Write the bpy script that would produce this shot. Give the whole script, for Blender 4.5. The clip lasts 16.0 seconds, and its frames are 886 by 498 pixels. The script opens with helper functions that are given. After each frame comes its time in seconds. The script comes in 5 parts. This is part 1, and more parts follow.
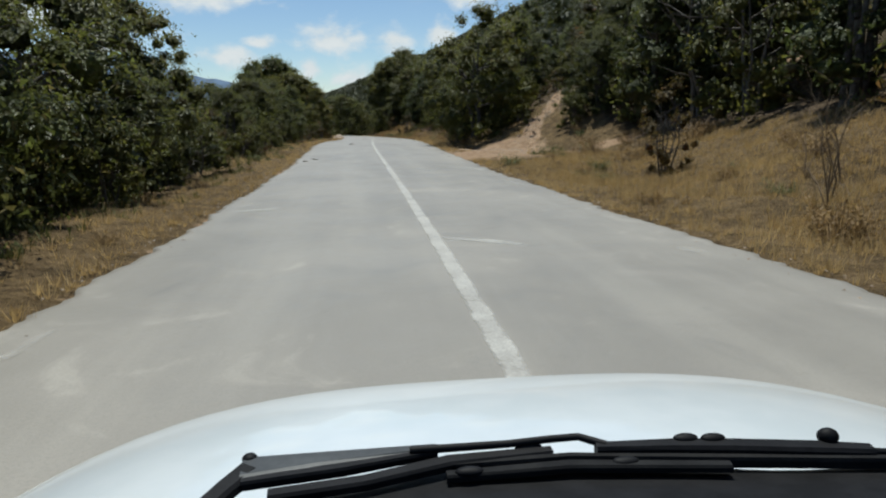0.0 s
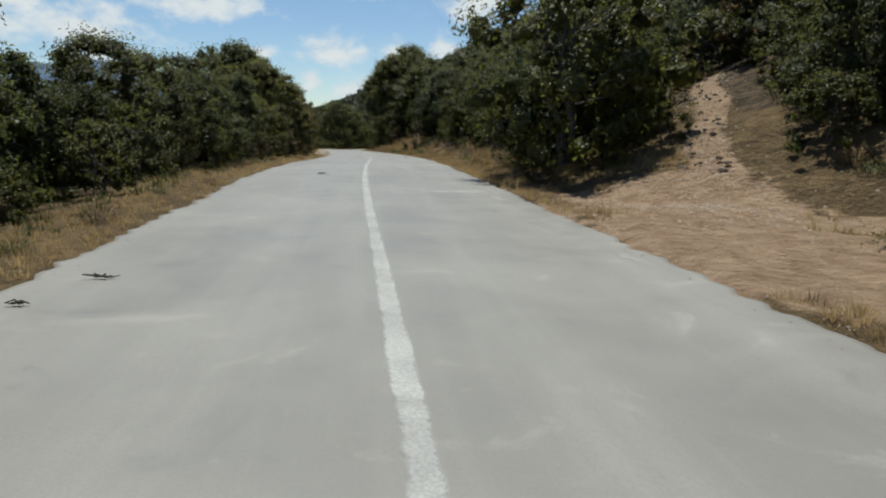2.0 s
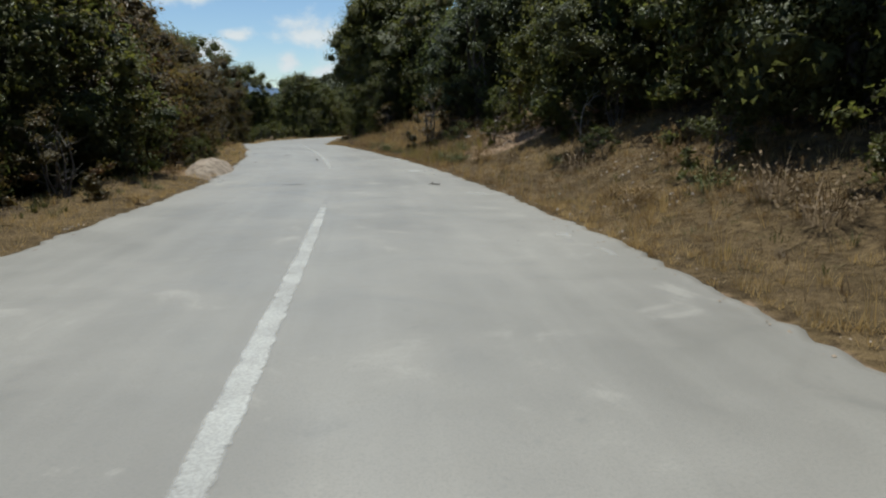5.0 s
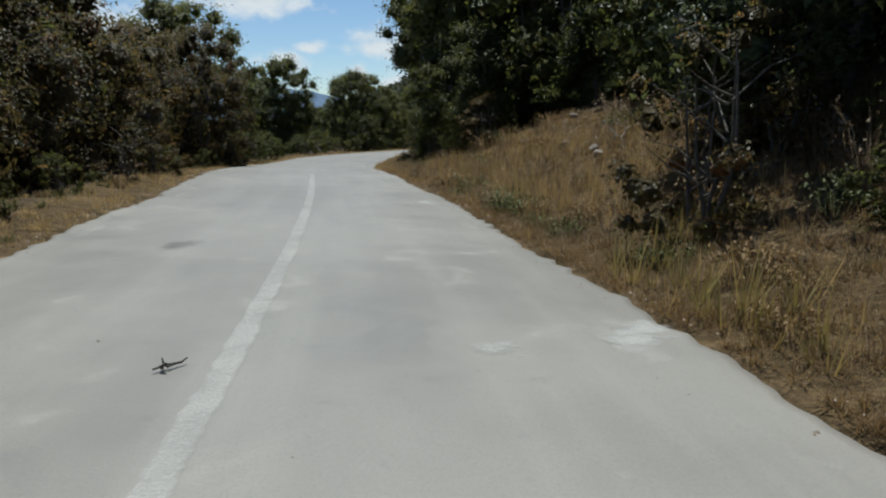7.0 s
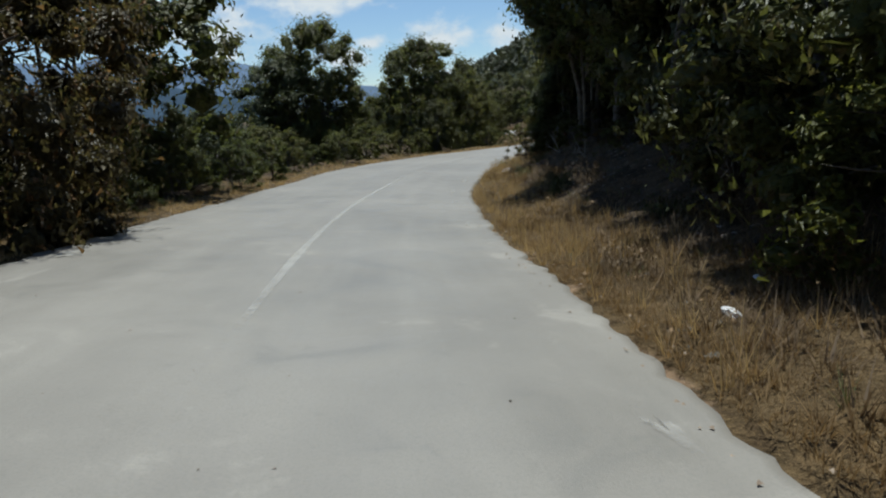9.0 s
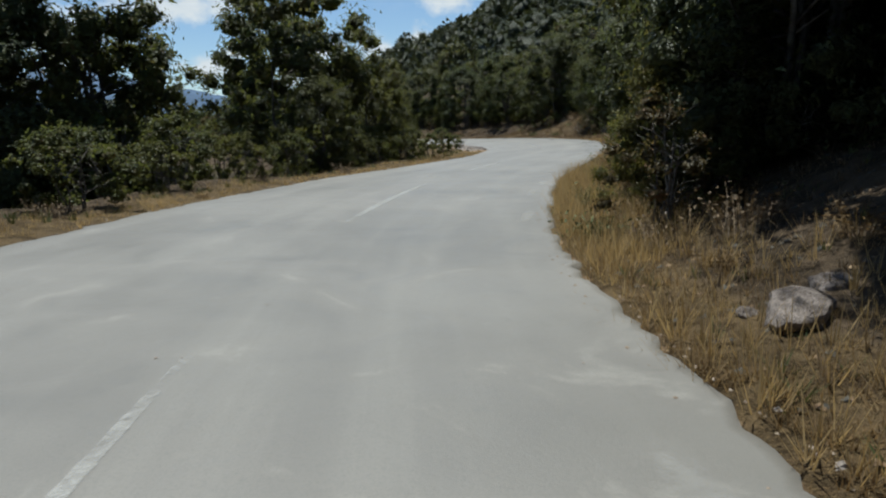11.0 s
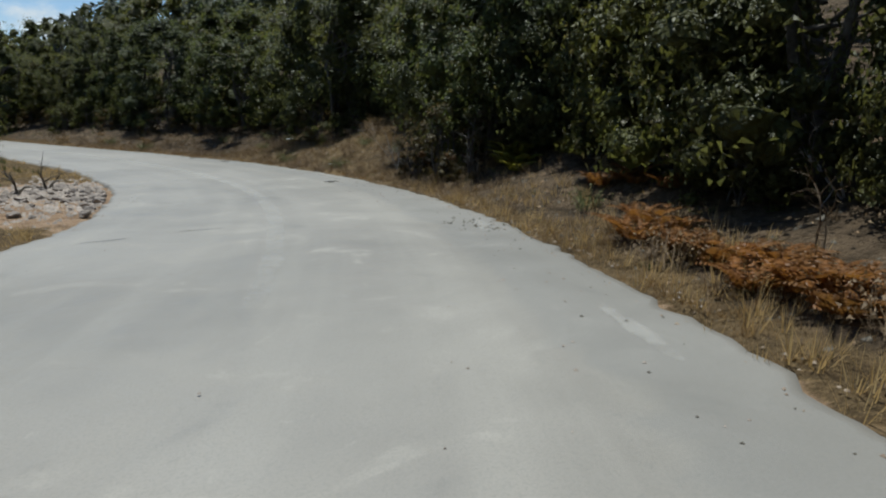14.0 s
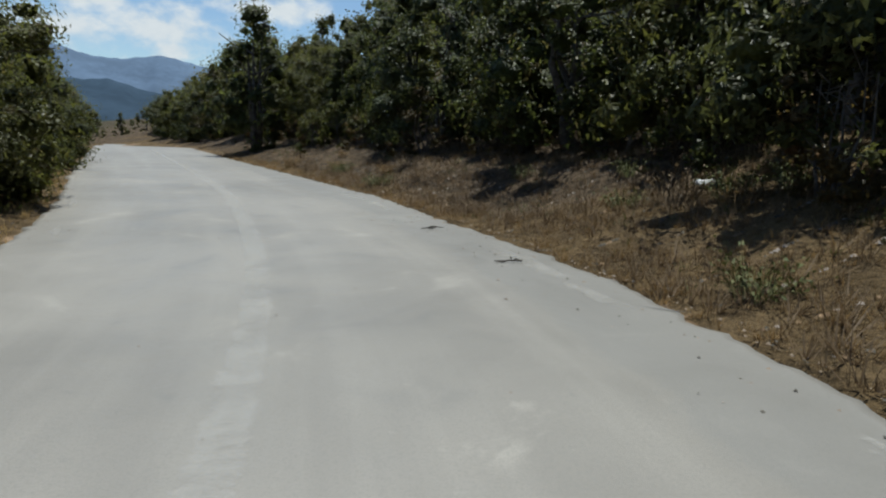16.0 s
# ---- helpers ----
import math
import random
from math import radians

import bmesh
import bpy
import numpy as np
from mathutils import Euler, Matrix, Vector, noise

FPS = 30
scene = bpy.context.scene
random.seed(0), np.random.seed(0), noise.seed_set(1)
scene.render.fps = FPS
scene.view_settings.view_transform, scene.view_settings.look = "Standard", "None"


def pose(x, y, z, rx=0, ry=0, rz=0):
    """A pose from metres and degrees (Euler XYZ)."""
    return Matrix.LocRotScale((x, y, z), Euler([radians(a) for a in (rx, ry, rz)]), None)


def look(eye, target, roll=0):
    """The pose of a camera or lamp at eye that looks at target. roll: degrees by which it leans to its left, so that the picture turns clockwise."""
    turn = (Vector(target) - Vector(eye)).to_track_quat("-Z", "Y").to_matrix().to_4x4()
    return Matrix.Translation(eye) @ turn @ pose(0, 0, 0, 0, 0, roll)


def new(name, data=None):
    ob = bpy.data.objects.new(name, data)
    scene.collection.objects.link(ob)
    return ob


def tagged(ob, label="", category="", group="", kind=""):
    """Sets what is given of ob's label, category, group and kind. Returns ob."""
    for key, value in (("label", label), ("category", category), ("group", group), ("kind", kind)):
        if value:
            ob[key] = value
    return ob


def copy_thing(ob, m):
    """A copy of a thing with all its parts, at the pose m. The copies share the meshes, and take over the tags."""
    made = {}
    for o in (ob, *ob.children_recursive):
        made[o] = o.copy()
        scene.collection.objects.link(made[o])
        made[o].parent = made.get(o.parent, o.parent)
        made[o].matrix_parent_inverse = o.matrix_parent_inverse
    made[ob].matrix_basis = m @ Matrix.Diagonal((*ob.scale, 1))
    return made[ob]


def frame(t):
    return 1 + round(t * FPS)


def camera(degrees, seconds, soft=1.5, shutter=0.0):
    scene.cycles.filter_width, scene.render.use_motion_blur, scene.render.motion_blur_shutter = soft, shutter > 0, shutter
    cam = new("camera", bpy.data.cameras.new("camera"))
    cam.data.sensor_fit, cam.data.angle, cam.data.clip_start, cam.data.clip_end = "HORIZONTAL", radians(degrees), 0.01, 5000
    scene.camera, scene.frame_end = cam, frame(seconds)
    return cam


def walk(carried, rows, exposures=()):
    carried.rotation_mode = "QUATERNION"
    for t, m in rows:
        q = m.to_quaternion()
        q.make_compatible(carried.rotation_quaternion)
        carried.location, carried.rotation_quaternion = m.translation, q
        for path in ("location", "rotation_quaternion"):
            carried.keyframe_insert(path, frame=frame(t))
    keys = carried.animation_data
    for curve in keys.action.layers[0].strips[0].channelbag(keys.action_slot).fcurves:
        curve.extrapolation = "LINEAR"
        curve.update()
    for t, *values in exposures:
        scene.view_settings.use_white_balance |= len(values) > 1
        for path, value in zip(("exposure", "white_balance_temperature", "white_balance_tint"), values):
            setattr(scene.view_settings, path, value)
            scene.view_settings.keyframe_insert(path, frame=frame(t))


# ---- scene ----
# the drive: seconds, place, yaw, pitch, roll (degrees)
ROWS = [
    (0, 0.000, 0.000, 0.000, 0.00, -12.48, -0.60), (0.25, -0.212, 2.144, -0.054, -0.20, -12.35, -0.15), (0.5, -0.421, 4.288, -0.106, -0.35, -12.20, 0.19),
    (0.75, -0.628, 6.429, -0.151, -0.43, -12.01, 0.35), (1, -0.832, 8.570, -0.191, -0.45, -11.85, 0.41), (1.25, -1.037, 10.713, -0.226, -0.45, -11.75, 0.47),
    (1.5, -1.244, 12.860, -0.257, -0.41, -11.64, 0.53), (1.75, -1.454, 15.012, -0.282, -0.33, -11.45, 0.57), (2, -1.667, 17.172, -0.302, -0.23, -11.29, 0.52),
    (2.25, -1.884, 19.340, -0.318, -0.15, -11.22, 0.34), (2.5, -2.106, 21.520, -0.330, -0.01, -11.19, 0.11), (2.75, -2.335, 23.714, -0.339, 0.23, -11.11, -0.11),
    (3, -2.569, 25.926, -0.344, 0.41, -11.01, -0.30), (3.25, -2.807, 28.157, -0.346, 0.35, -10.94, -0.45), (3.5, -3.041, 30.411, -0.349, 0.12, -11.04, -0.58),
    (3.75, -3.267, 32.687, -0.361, -0.19, -11.37, -0.68), (4, -3.480, 34.986, -0.387, -0.55, -11.84, -0.76), (4.25, -3.680, 37.304, -0.431, -0.92, -12.33, -0.82),
    (4.5, -3.868, 39.637, -0.493, -1.27, -12.74, -0.86), (4.75, -4.043, 41.980, -0.568, -1.53, -13.02, -0.88), (5, -4.212, 44.330, -0.652, -1.67, -13.14, -0.88),
    (5.25, -4.378, 46.682, -0.737, -1.65, -13.10, -0.86), (5.5, -4.550, 49.032, -0.818, -1.43, -12.91, -0.82), (5.75, -4.736, 51.377, -0.890, -0.98, -12.63, -0.76),
    (6, -4.945, 53.715, -0.953, -0.28, -12.35, -0.69), (6.25, -5.188, 56.044, -1.006, 0.66, -12.16, -0.61), (6.5, -5.474, 58.364, -1.053, 1.83, -12.06, -0.59),
    (6.75, -5.808, 60.677, -1.099, 3.16, -12.07, -0.70), (7, -6.187, 62.987, -1.144, 4.34, -12.14, -0.89), (7.25, -6.606, 65.296, -1.192, 5.14, -12.22, -1.10),
    (7.5, -7.061, 67.609, -1.243, 5.85, -12.31, -1.39), (7.75, -7.550, 69.929, -1.295, 6.79, -12.39, -1.79), (8, -8.076, 72.256, -1.349, 7.83, -12.41, -2.20),
    (8.25, -8.643, 74.588, -1.400, 8.78, -12.37, -2.52), (8.5, -9.244, 76.925, -1.453, 9.54, -12.37, -2.74), (8.75, -9.871, 79.264, -1.508, 10.04, -12.53, -2.86),
    (9, -10.512, 81.603, -1.569, 10.21, -12.75, -2.91), (9.25, -11.152, 83.942, -1.655, 10.03, -12.94, -2.89), (9.5, -11.775, 86.277, -1.784, 9.48, -13.03, -2.82),
    (9.75, -12.366, 88.608, -1.942, 8.54, -13.00, -2.72), (10, -12.907, 90.932, -2.108, 7.23, -12.86, -2.62), (10.25, -13.385, 93.247, -2.268, 5.56, -12.63, -2.52),
    (10.5, -13.784, 95.549, -2.403, 3.55, -12.35, -2.42), (10.75, -14.093, 97.834, -2.505, 1.22, -12.11, -2.34), (11, -14.303, 100.096, -2.566, -1.36, -12.07, -2.28),
    (11.25, -14.404, 102.333, -2.610, -4.17, -12.31, -2.23), (11.5, -14.389, 104.540, -2.653, -7.32, -12.43, -2.04), (11.75, -14.251, 106.714, -2.693, -10.86, -12.06, -1.56),
    (12, -13.988, 108.854, -2.726, -14.47, -11.60, -0.94), (12.25, -13.605, 110.955, -2.750, -17.79, -11.45, -0.35), (12.5, -13.117, 113.018, -2.768, -20.70, -11.43, 0.20),
    (12.75, -12.541, 115.044, -2.785, -23.13, -11.28, 0.74), (13, -11.901, 117.039, -2.801, -24.90, -11.16, 1.21), (13.25, -11.220, 119.009, -2.819, -25.82, -11.24, 1.57),
    (13.5, -10.531, 120.969, -2.836, -25.76, -11.31, 1.90), (13.75, -9.866, 122.931, -2.854, -24.65, -11.17, 2.27), (14, -9.254, 124.908, -2.872, -22.67, -11.01, 2.68),
    (14.25, -8.722, 126.909, -2.890, -20.06, -11.08, 3.06), (14.5, -8.285, 128.942, -2.911, -17.14, -11.24, 3.41), (14.75, -7.956, 131.007, -2.937, -14.12, -11.34, 3.69),
    (15, -7.739, 133.105, -2.968, -10.88, -11.38, 3.84), (15.25, -7.642, 135.234, -3.002, -7.24, -11.42, 3.81), (15.5, -7.698, 137.387, -3.032, -3.34, -11.35, 3.60),
    (15.75, -7.921, 139.555, -3.052, 0.64, -11.09, 3.21), (16, -8.240, 141.730, -3.066, 4.65, -10.70, 2.74)]


def gaze(x, y, z, yaw, pitch, roll):
    return pose(x, y, z, 90 + pitch, 0, yaw) @ pose(0, 0, 0, 0, 0, roll)


cam = camera(71.5, 16.0, soft=2.1)
walk(cam, [(t, gaze(*r)) for t, *r in ROWS], [(0, 0, 6330, 4), (4, 0, 6300, 4), (7, -0.02, 6080, 4), (13, -0.02, 6090, 4), (16, -0.02, 6190, 4.5)])

# ---------------------------------------------------------------- sky and sun
SUN_AZ, SUN_EL = 7.0, 70.0  # degrees to the left of the road's first heading, degrees above the horizon


def heading(az, el=0.0):
    a, e = radians(az), radians(el)
    return Vector((-math.sin(a) * math.cos(e), math.cos(a) * math.cos(e), math.sin(e)))


sun = new("sun", bpy.data.lights.new("sun", "SUN"))
sun.data.energy, sun.data.angle, sun.data.color = 4.8, radians(0.53), (1.0, 0.975, 0.92)
sun.matrix_world = look(heading(SUN_AZ, SUN_EL) * 60, (0, 0, 0))

world = bpy.data.worlds.new("sky")
scene.world = world
world.use_nodes = True


class Tree:
    """Short hand for a node tree."""

    def __init__(self, tree):
        self.t = tree
        tree.nodes.clear()

    def add(self, kind, sets=None, **inputs):
        n = self.t.nodes.new(kind)
        for k, v in (sets or {}).items():
            setattr(n, k, v)
        for k, v in inputs.items():
            key = int(k[1:]) if k[0] == "i" and k[1:].isdigit() else k.replace("_", " ")
            if isinstance(v, bpy.types.NodeSocket):
                self.t.links.new(v, n.inputs[key])
            else:
                n.inputs[key].default_value = v
        return n

    def math(self, op, a, b=0.0, c=0.0, clamp=False):
        return self.add("ShaderNodeMath", dict(operation=op, use_clamp=clamp), i0=a, i1=b, i2=c).outputs[0]

    def vec(self, op, a, b=(0, 0, 0)):
        n = self.add("ShaderNodeVectorMath", dict(operation=op), i0=a, i1=b)
        return n.outputs["Value" if op in ("LENGTH", "DOT_PRODUCT", "DISTANCE") else "Vector"]

    def ramp(self, x, lo, hi, to_lo=0.0, to_hi=1.0, smooth=True):
        n = self.add("ShaderNodeMapRange", dict(interpolation_type="SMOOTHSTEP" if smooth else "LINEAR"), i0=x, i1=lo, i2=hi, i3=to_lo, i4=to_hi)
        return n.outputs[0]

    def noise(self, v, scale, detail=4.0, rough=0.55, distort=0.0):
        return self.add("ShaderNodeTexNoise", Vector=v, Scale=scale, Detail=detail, Roughness=rough, Distortion=distort).outputs[0]

    def mix(self, f, a, b, blend="MIX"):
        n = self.add("ShaderNodeMix", dict(data_type="RGBA", blend_type=blend))
        for i, v in ((0, f), (6, a), (7, b)):
            if isinstance(v, bpy.types.NodeSocket):
                self.t.links.new(v, n.inputs[i])
            else:
                n.inputs[i].default_value = (*v, 1.0) if i and len(v) == 3 else v
        return n.outputs[2]

    def link(self, a, b):
        self.t.links.new(a, b)


def build_sky():
    k = Tree(world.node_tree)
    way = k.add("ShaderNodeTexCoord").outputs["Generated"]
    sky = k.add("ShaderNodeTexSky", dict(sky_type="NISHITA", sun_disc=False, sun_elevation=radians(SUN_EL), sun_rotation=radians(-SUN_AZ), altitude=700.0, dust_density=0.25, ozone_density=3.0)).outputs[0]
    # fair-weather clouds: azimuth to the left, height, half width, half height (degrees)
    clouds = ((18, 4.9, 2.6, 1.0), (15.7, 6.0, 1.6, .6), (9.6, 6.4, 3.4, 1.5), (4.0, 6.3, 1.7, 1.4), (11.5, 4.0, 1.2, 1.0), (7.6, 2.9, 2.4, 1.3),
              (20, 9.6, 5.5, 1.3), (28.4, 5.6, 2.6, 1.2), (34, 9.0, 3.5, 1.6), (-3, 10.2, 3.5, 1.3), (29, 7.2, 6.0, 2.3), (36, 6.8, 5, 1.7), (.2, 6.9, 1.6, 1.3), (25, 12, 6, 1.4), (8, 12, 5, 1.2))
    body = None
    lump = k.noise(k.vec("MULTIPLY", way, (1, 1, 1.6)), 26.0, 6.0, 0.58)
    fine = k.noise(k.vec("MULTIPLY", way, (1, 1, 2.2)), 7.0, 5.0, 0.6)
    for az, el, ra, re in clouds:
        off = k.vec("SUBTRACT", way, heading(az, el))
        n = k.vec("LENGTH", k.vec("MULTIPLY", off, (1 / radians(ra), 1 / radians(ra) , 1 / radians(re))))
        near = k.math("SUBTRACT", 1.25, n)
        body = near if body is None else k.math("MAXIMUM", body, near)
    shape = k.math("ADD", k.math("MAXIMUM", body, -0.6), k.math("MULTIPLY", k.math("SUBTRACT", lump, 0.5), 2.4))
    puffs = k.ramp(shape, 0.05, 1.15)
    veil = k.ramp(fine, 0.52, 0.82, 0.0, 0.25)
    cover = k.math("MAXIMUM", puffs, veil)
    shade = k.ramp(lump, 0.3, 0.75, 0.72, 1.0)
    white = k.mix(shade, (5.0, 5.6, 6.2), (7.4, 7.6, 7.8))
    colour = k.mix(cover, sky, white)
    k.add("ShaderNodeOutputWorld", Surface=k.add("ShaderNodeBackground", Color=colour, Strength=0.1).outputs[0])


build_sky()

# ---------------------------------------------------------------- materials


def material(name):
    m = bpy.data.materials.new(name)
    m.use_nodes = True
    return m, Tree(m.node_tree)


def finish(k, colour, rough, bump=None, strength=0.4, depth=0.02, metal=0.0, gloss=0.5, through_light=0.0, coat=0.0, alpha=None, sap=(1.1, 1.05, 0.95)):
    p = k.add("ShaderNodeBsdfPrincipled", Roughness=rough, Metallic=metal)
    p.inputs["Specular IOR Level"].default_value = gloss
    p.inputs["Coat Weight"].default_value = coat
    if isinstance(colour, bpy.types.NodeSocket):
        k.link(colour, p.inputs["Base Color"])
    else:
        p.inputs["Base Color"].default_value = (*colour, 1)
    if bump is not None:
        k.link(k.add("ShaderNodeBump", Height=bump, Strength=strength, Distance=depth).outputs[0], p.inputs["Normal"])
    if alpha is not None:
        k.link(alpha, p.inputs["Alpha"])
    out = p.outputs[0]
    if through_light:
        t = k.add("ShaderNodeBsdfTranslucent")
        if isinstance(colour, bpy.types.NodeSocket):
            k.link(k.vec("MULTIPLY", colour, sap), t.inputs[0])
        else:
            t.inputs[0].default_value = (*colour, 1)
        out = k.add("ShaderNodeMixShader", i0=through_light, i1=out, i2=t.outputs[0]).outputs[0]
    k.add("ShaderNodeOutputMaterial", Surface=out)


def asphalt_material():
    m, k = material("bleached_asphalt")
    p = k.add("ShaderNodeTexCoord").outputs["Object"]
    lane = k.add("ShaderNodeAttribute", dict(attribute_name="lane")).outputs["Vector"]
    broad = k.noise(p, 0.30, 4, 0.6)
    blot = k.noise(p, 1.1, 6, 0.62, 0.8)
    small = k.noise(p, 5.5, 5, 0.65, 0.3)
    grit = k.noise(p, 70.0, 3, 0.75)
    streak = k.noise(k.vec("MULTIPLY", lane, (1.5, 0.10, 1)), 1.0, 5, 0.6)
    c = k.mix(k.ramp(broad, 0.35, 0.65), (0.220, 0.211, 0.193), (0.275, 0.263, 0.240))
    c = k.mix(k.ramp(streak, 0.40, 0.75, 0, 0.5), c, (0.335, 0.322, 0.294))
    c = k.mix(k.ramp(blot, 0.58, 0.72, 0, 0.45), c, (0.405, 0.39, 0.355))
    c = k.mix(k.ramp(blot, 0.28, 0.40, 0.35, 0), c, (0.178, 0.178, 0.170))
    c = k.mix(k.ramp(small, 0.62, 0.74, 0, 0.35), c, (0.17, 0.172, 0.165))
    c = k.mix(k.ramp(small, 0.25, 0.36, 0.3, 0), c, (0.40, 0.385, 0.35))
    edge = k.add("ShaderNodeSeparateXYZ", Vector=lane).outputs["Z"]
    ragged = k.math("ADD", edge, k.math("MULTIPLY", k.math("SUBTRACT", blot, 0.5), 0.9))
    c = k.mix(k.ramp(ragged, 0.42, 0.62, 0, 0.55), c, (0.195, 0.195, 0.188))
    c = k.mix(k.ramp(grit, 0.42, 0.72, 0, 0.4), c, (0.17, 0.17, 0.16))
    way = k.add("ShaderNodeSeparateXYZ", Vector=lane).outputs["Y"]
    pale = k.math("ADD", k.ramp(way, 95, 110, 0.90, 0.87), k.ramp(way, 124, 140, 0, 0.06))
    c = k.vec("MULTIPLY", c, k.add("ShaderNodeCombineXYZ", X=k.math("MULTIPLY", pale, 1.03), Y=k.math("MULTIPLY", pale, 0.99), Z=k.math("MULTIPLY", pale, 0.93)).outputs[0])
    finish(k, c, k.ramp(blot, 0.3, 0.7, 0.48, 0.64), k.math("ADD", k.math("MULTIPLY", grit, 0.6), small), 0.35, 0.008, gloss=0.5)
    return m


def paint_material(name, low, high, wear=0.5, most=1.0):
    """Worn coat on the road: it thins out to the sides and where the noise has eaten it."""
    m, k = material(name)
    p = k.add("ShaderNodeTexCoord").outputs["Object"]
    rim = k.add("ShaderNodeAttribute", dict(attribute_name="rim")).outputs["Fac"]
    n = k.noise(p, 2.2, 6, 0.7, 0.5)
    f = k.noise(p, 9.0, 5, 0.7, 0.4)
    g = k.noise(p, 60.0, 3, 0.7)
    c = k.mix(k.ramp(n, 0.40, 0.62), low, high)
    left = k.math("ADD", k.math("SUBTRACT", 1.0, k.math("POWER", rim, 2.0)), k.math("MULTIPLY", k.math("SUBTRACT", k.math("ADD", n, k.math("MULTIPLY", f, 0.7)), 0.85), 1.6))
    alpha = k.math("MULTIPLY", k.ramp(left, wear - 0.3, wear + 0.35, 0, most), k.ramp(g, 0.35, 0.62, 1.0, 0.72))
    finish(k, c, 0.8, g, 0.25, 0.008, gloss=0.25, alpha=alpha)
    return m


def ground_material():
    m, k = material("dry_hillside")
    p = k.add("ShaderNodeTexCoord").outputs["Object"]
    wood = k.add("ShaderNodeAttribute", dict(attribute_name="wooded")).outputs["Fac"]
    bare = k.add("ShaderNodeAttribute", dict(attribute_name="bare")).outputs["Fac"]
    a = k.noise(p, 0.35, 4, 0.6)
    b = k.noise(p, 2.3, 6, 0.65, 0.5)
    g = k.noise(p, 18.0, 5, 0.72)
    v = k.add("ShaderNodeTexVoronoi", Vector=p, Scale=8.0).outputs["Distance"]
    c = k.mix(k.ramp(b, 0.35, 0.68), (0.078, 0.054, 0.028), (0.19, 0.130, 0.066))
    c = k.mix(k.ramp(a, 0.5, 0.7, 0, 0.45), c, (0.27, 0.185, 0.088))
    c = k.mix(k.ramp(g, 0.5, 0.75, 0, 0.6), c, (0.08, 0.062, 0.035))
    mott = k.noise(p, 5.0, 5, 0.7, 1.0)
    c = k.mix(k.ramp(mott, 0.52, 0.62, 0, 0.75), c, (0.075, 0.05, 0.027))
    straw = k.noise(k.vec("MULTIPLY", p, (1, 1, .4)), 42.0, 4, 0.8, 1.5)
    c = k.mix(k.ramp(straw, 0.52, 0.66, 0, 0.7), c, (0.30, 0.205, 0.098))
    c = k.mix(k.ramp(straw, 0.34, 0.46, 0.6, 0), c, (0.05, 0.036, 0.022))
    earth = k.mix(k.ramp(b, 0.3, 0.7), (0.23, 0.145, 0.085), (0.40, 0.275, 0.175))
    earth = k.mix(k.ramp(g, 0.48, 0.72, 0, 0.6), earth, (0.38, 0.30, 0.21))
    earth = k.mix(k.ramp(v, 0.02, 0.16, 0.7, 0), earth, (0.42, 0.36, 0.29))
    c = k.mix(k.ramp(k.math("ADD", bare, k.math("MULTIPLY", k.math("SUBTRACT", b, 0.5), 0.9)), 0.4, 0.62), c, earth)
    # dark leaf-litter floor; its mask also lays this colour over shaded bank
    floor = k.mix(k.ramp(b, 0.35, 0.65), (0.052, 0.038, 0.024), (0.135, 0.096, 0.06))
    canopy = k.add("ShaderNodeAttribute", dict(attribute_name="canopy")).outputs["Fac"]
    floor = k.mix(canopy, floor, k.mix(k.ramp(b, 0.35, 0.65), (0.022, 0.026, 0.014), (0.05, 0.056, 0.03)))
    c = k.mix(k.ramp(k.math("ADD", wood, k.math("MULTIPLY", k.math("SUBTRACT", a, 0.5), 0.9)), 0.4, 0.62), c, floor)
    h = k.math("ADD", b, k.math("SUBTRACT", k.math("MULTIPLY", g, 0.5), k.math("MULTIPLY", v, 0.5)))
    finish(k, c, 0.95, h, 1.0, 0.14, gloss=0.1)
    return m


def leaf_material(name, dark, light, dry=None, glow=0.42, rough=0.45):
    m, k = material(name)
    isl = k.add("ShaderNodeNewGeometry").outputs["Random Per Island"]
    obj = k.add("ShaderNodeObjectInfo").outputs["Random"]
    p = k.add("ShaderNodeTexCoord").outputs["Object"]
    n = k.noise(p, 1.1, 3, 0.6)
    f = k.math("ADD", k.math("MULTIPLY", isl, 0.38), k.math("MULTIPLY", k.math("SUBTRACT", n, 0.28), 1.3), clamp=True)
    cell = k.add("ShaderNodeTexVoronoi", Vector=k.vec("ADD", p, k.vec("MULTIPLY", k.add("ShaderNodeTexNoise", Vector=p, Scale=9.0).outputs["Color"], (.12, .12, .12))), Scale=11.0)
    spot = k.add("ShaderNodeSeparateXYZ", Vector=cell.outputs["Color"]).outputs[0]
    f = k.math("POWER", k.math("ADD", k.math("MULTIPLY", f, .75), k.math("MULTIPLY", k.math("SUBTRACT", spot, .35), .5), clamp=True), 1.5)
    c = k.mix(f, dark, light)
    c = k.mix(k.math("MULTIPLY", obj, 0.6), c, tuple(0.5 * (x + y) * z for x, y, z in zip(dark, light, (1.35, 1.05, 0.75))))
    if dry:
        c = k.mix(k.ramp(isl, 0.86, 0.9, 0, 0.8, False), c, dry)
    finish(k, c, rough, k.math("SUBTRACT", spot, cell.outputs["Distance"]), 1.0, 0.09, gloss=0.22, through_light=glow, sap=(1.55, 1.55, 1.15))
    return m


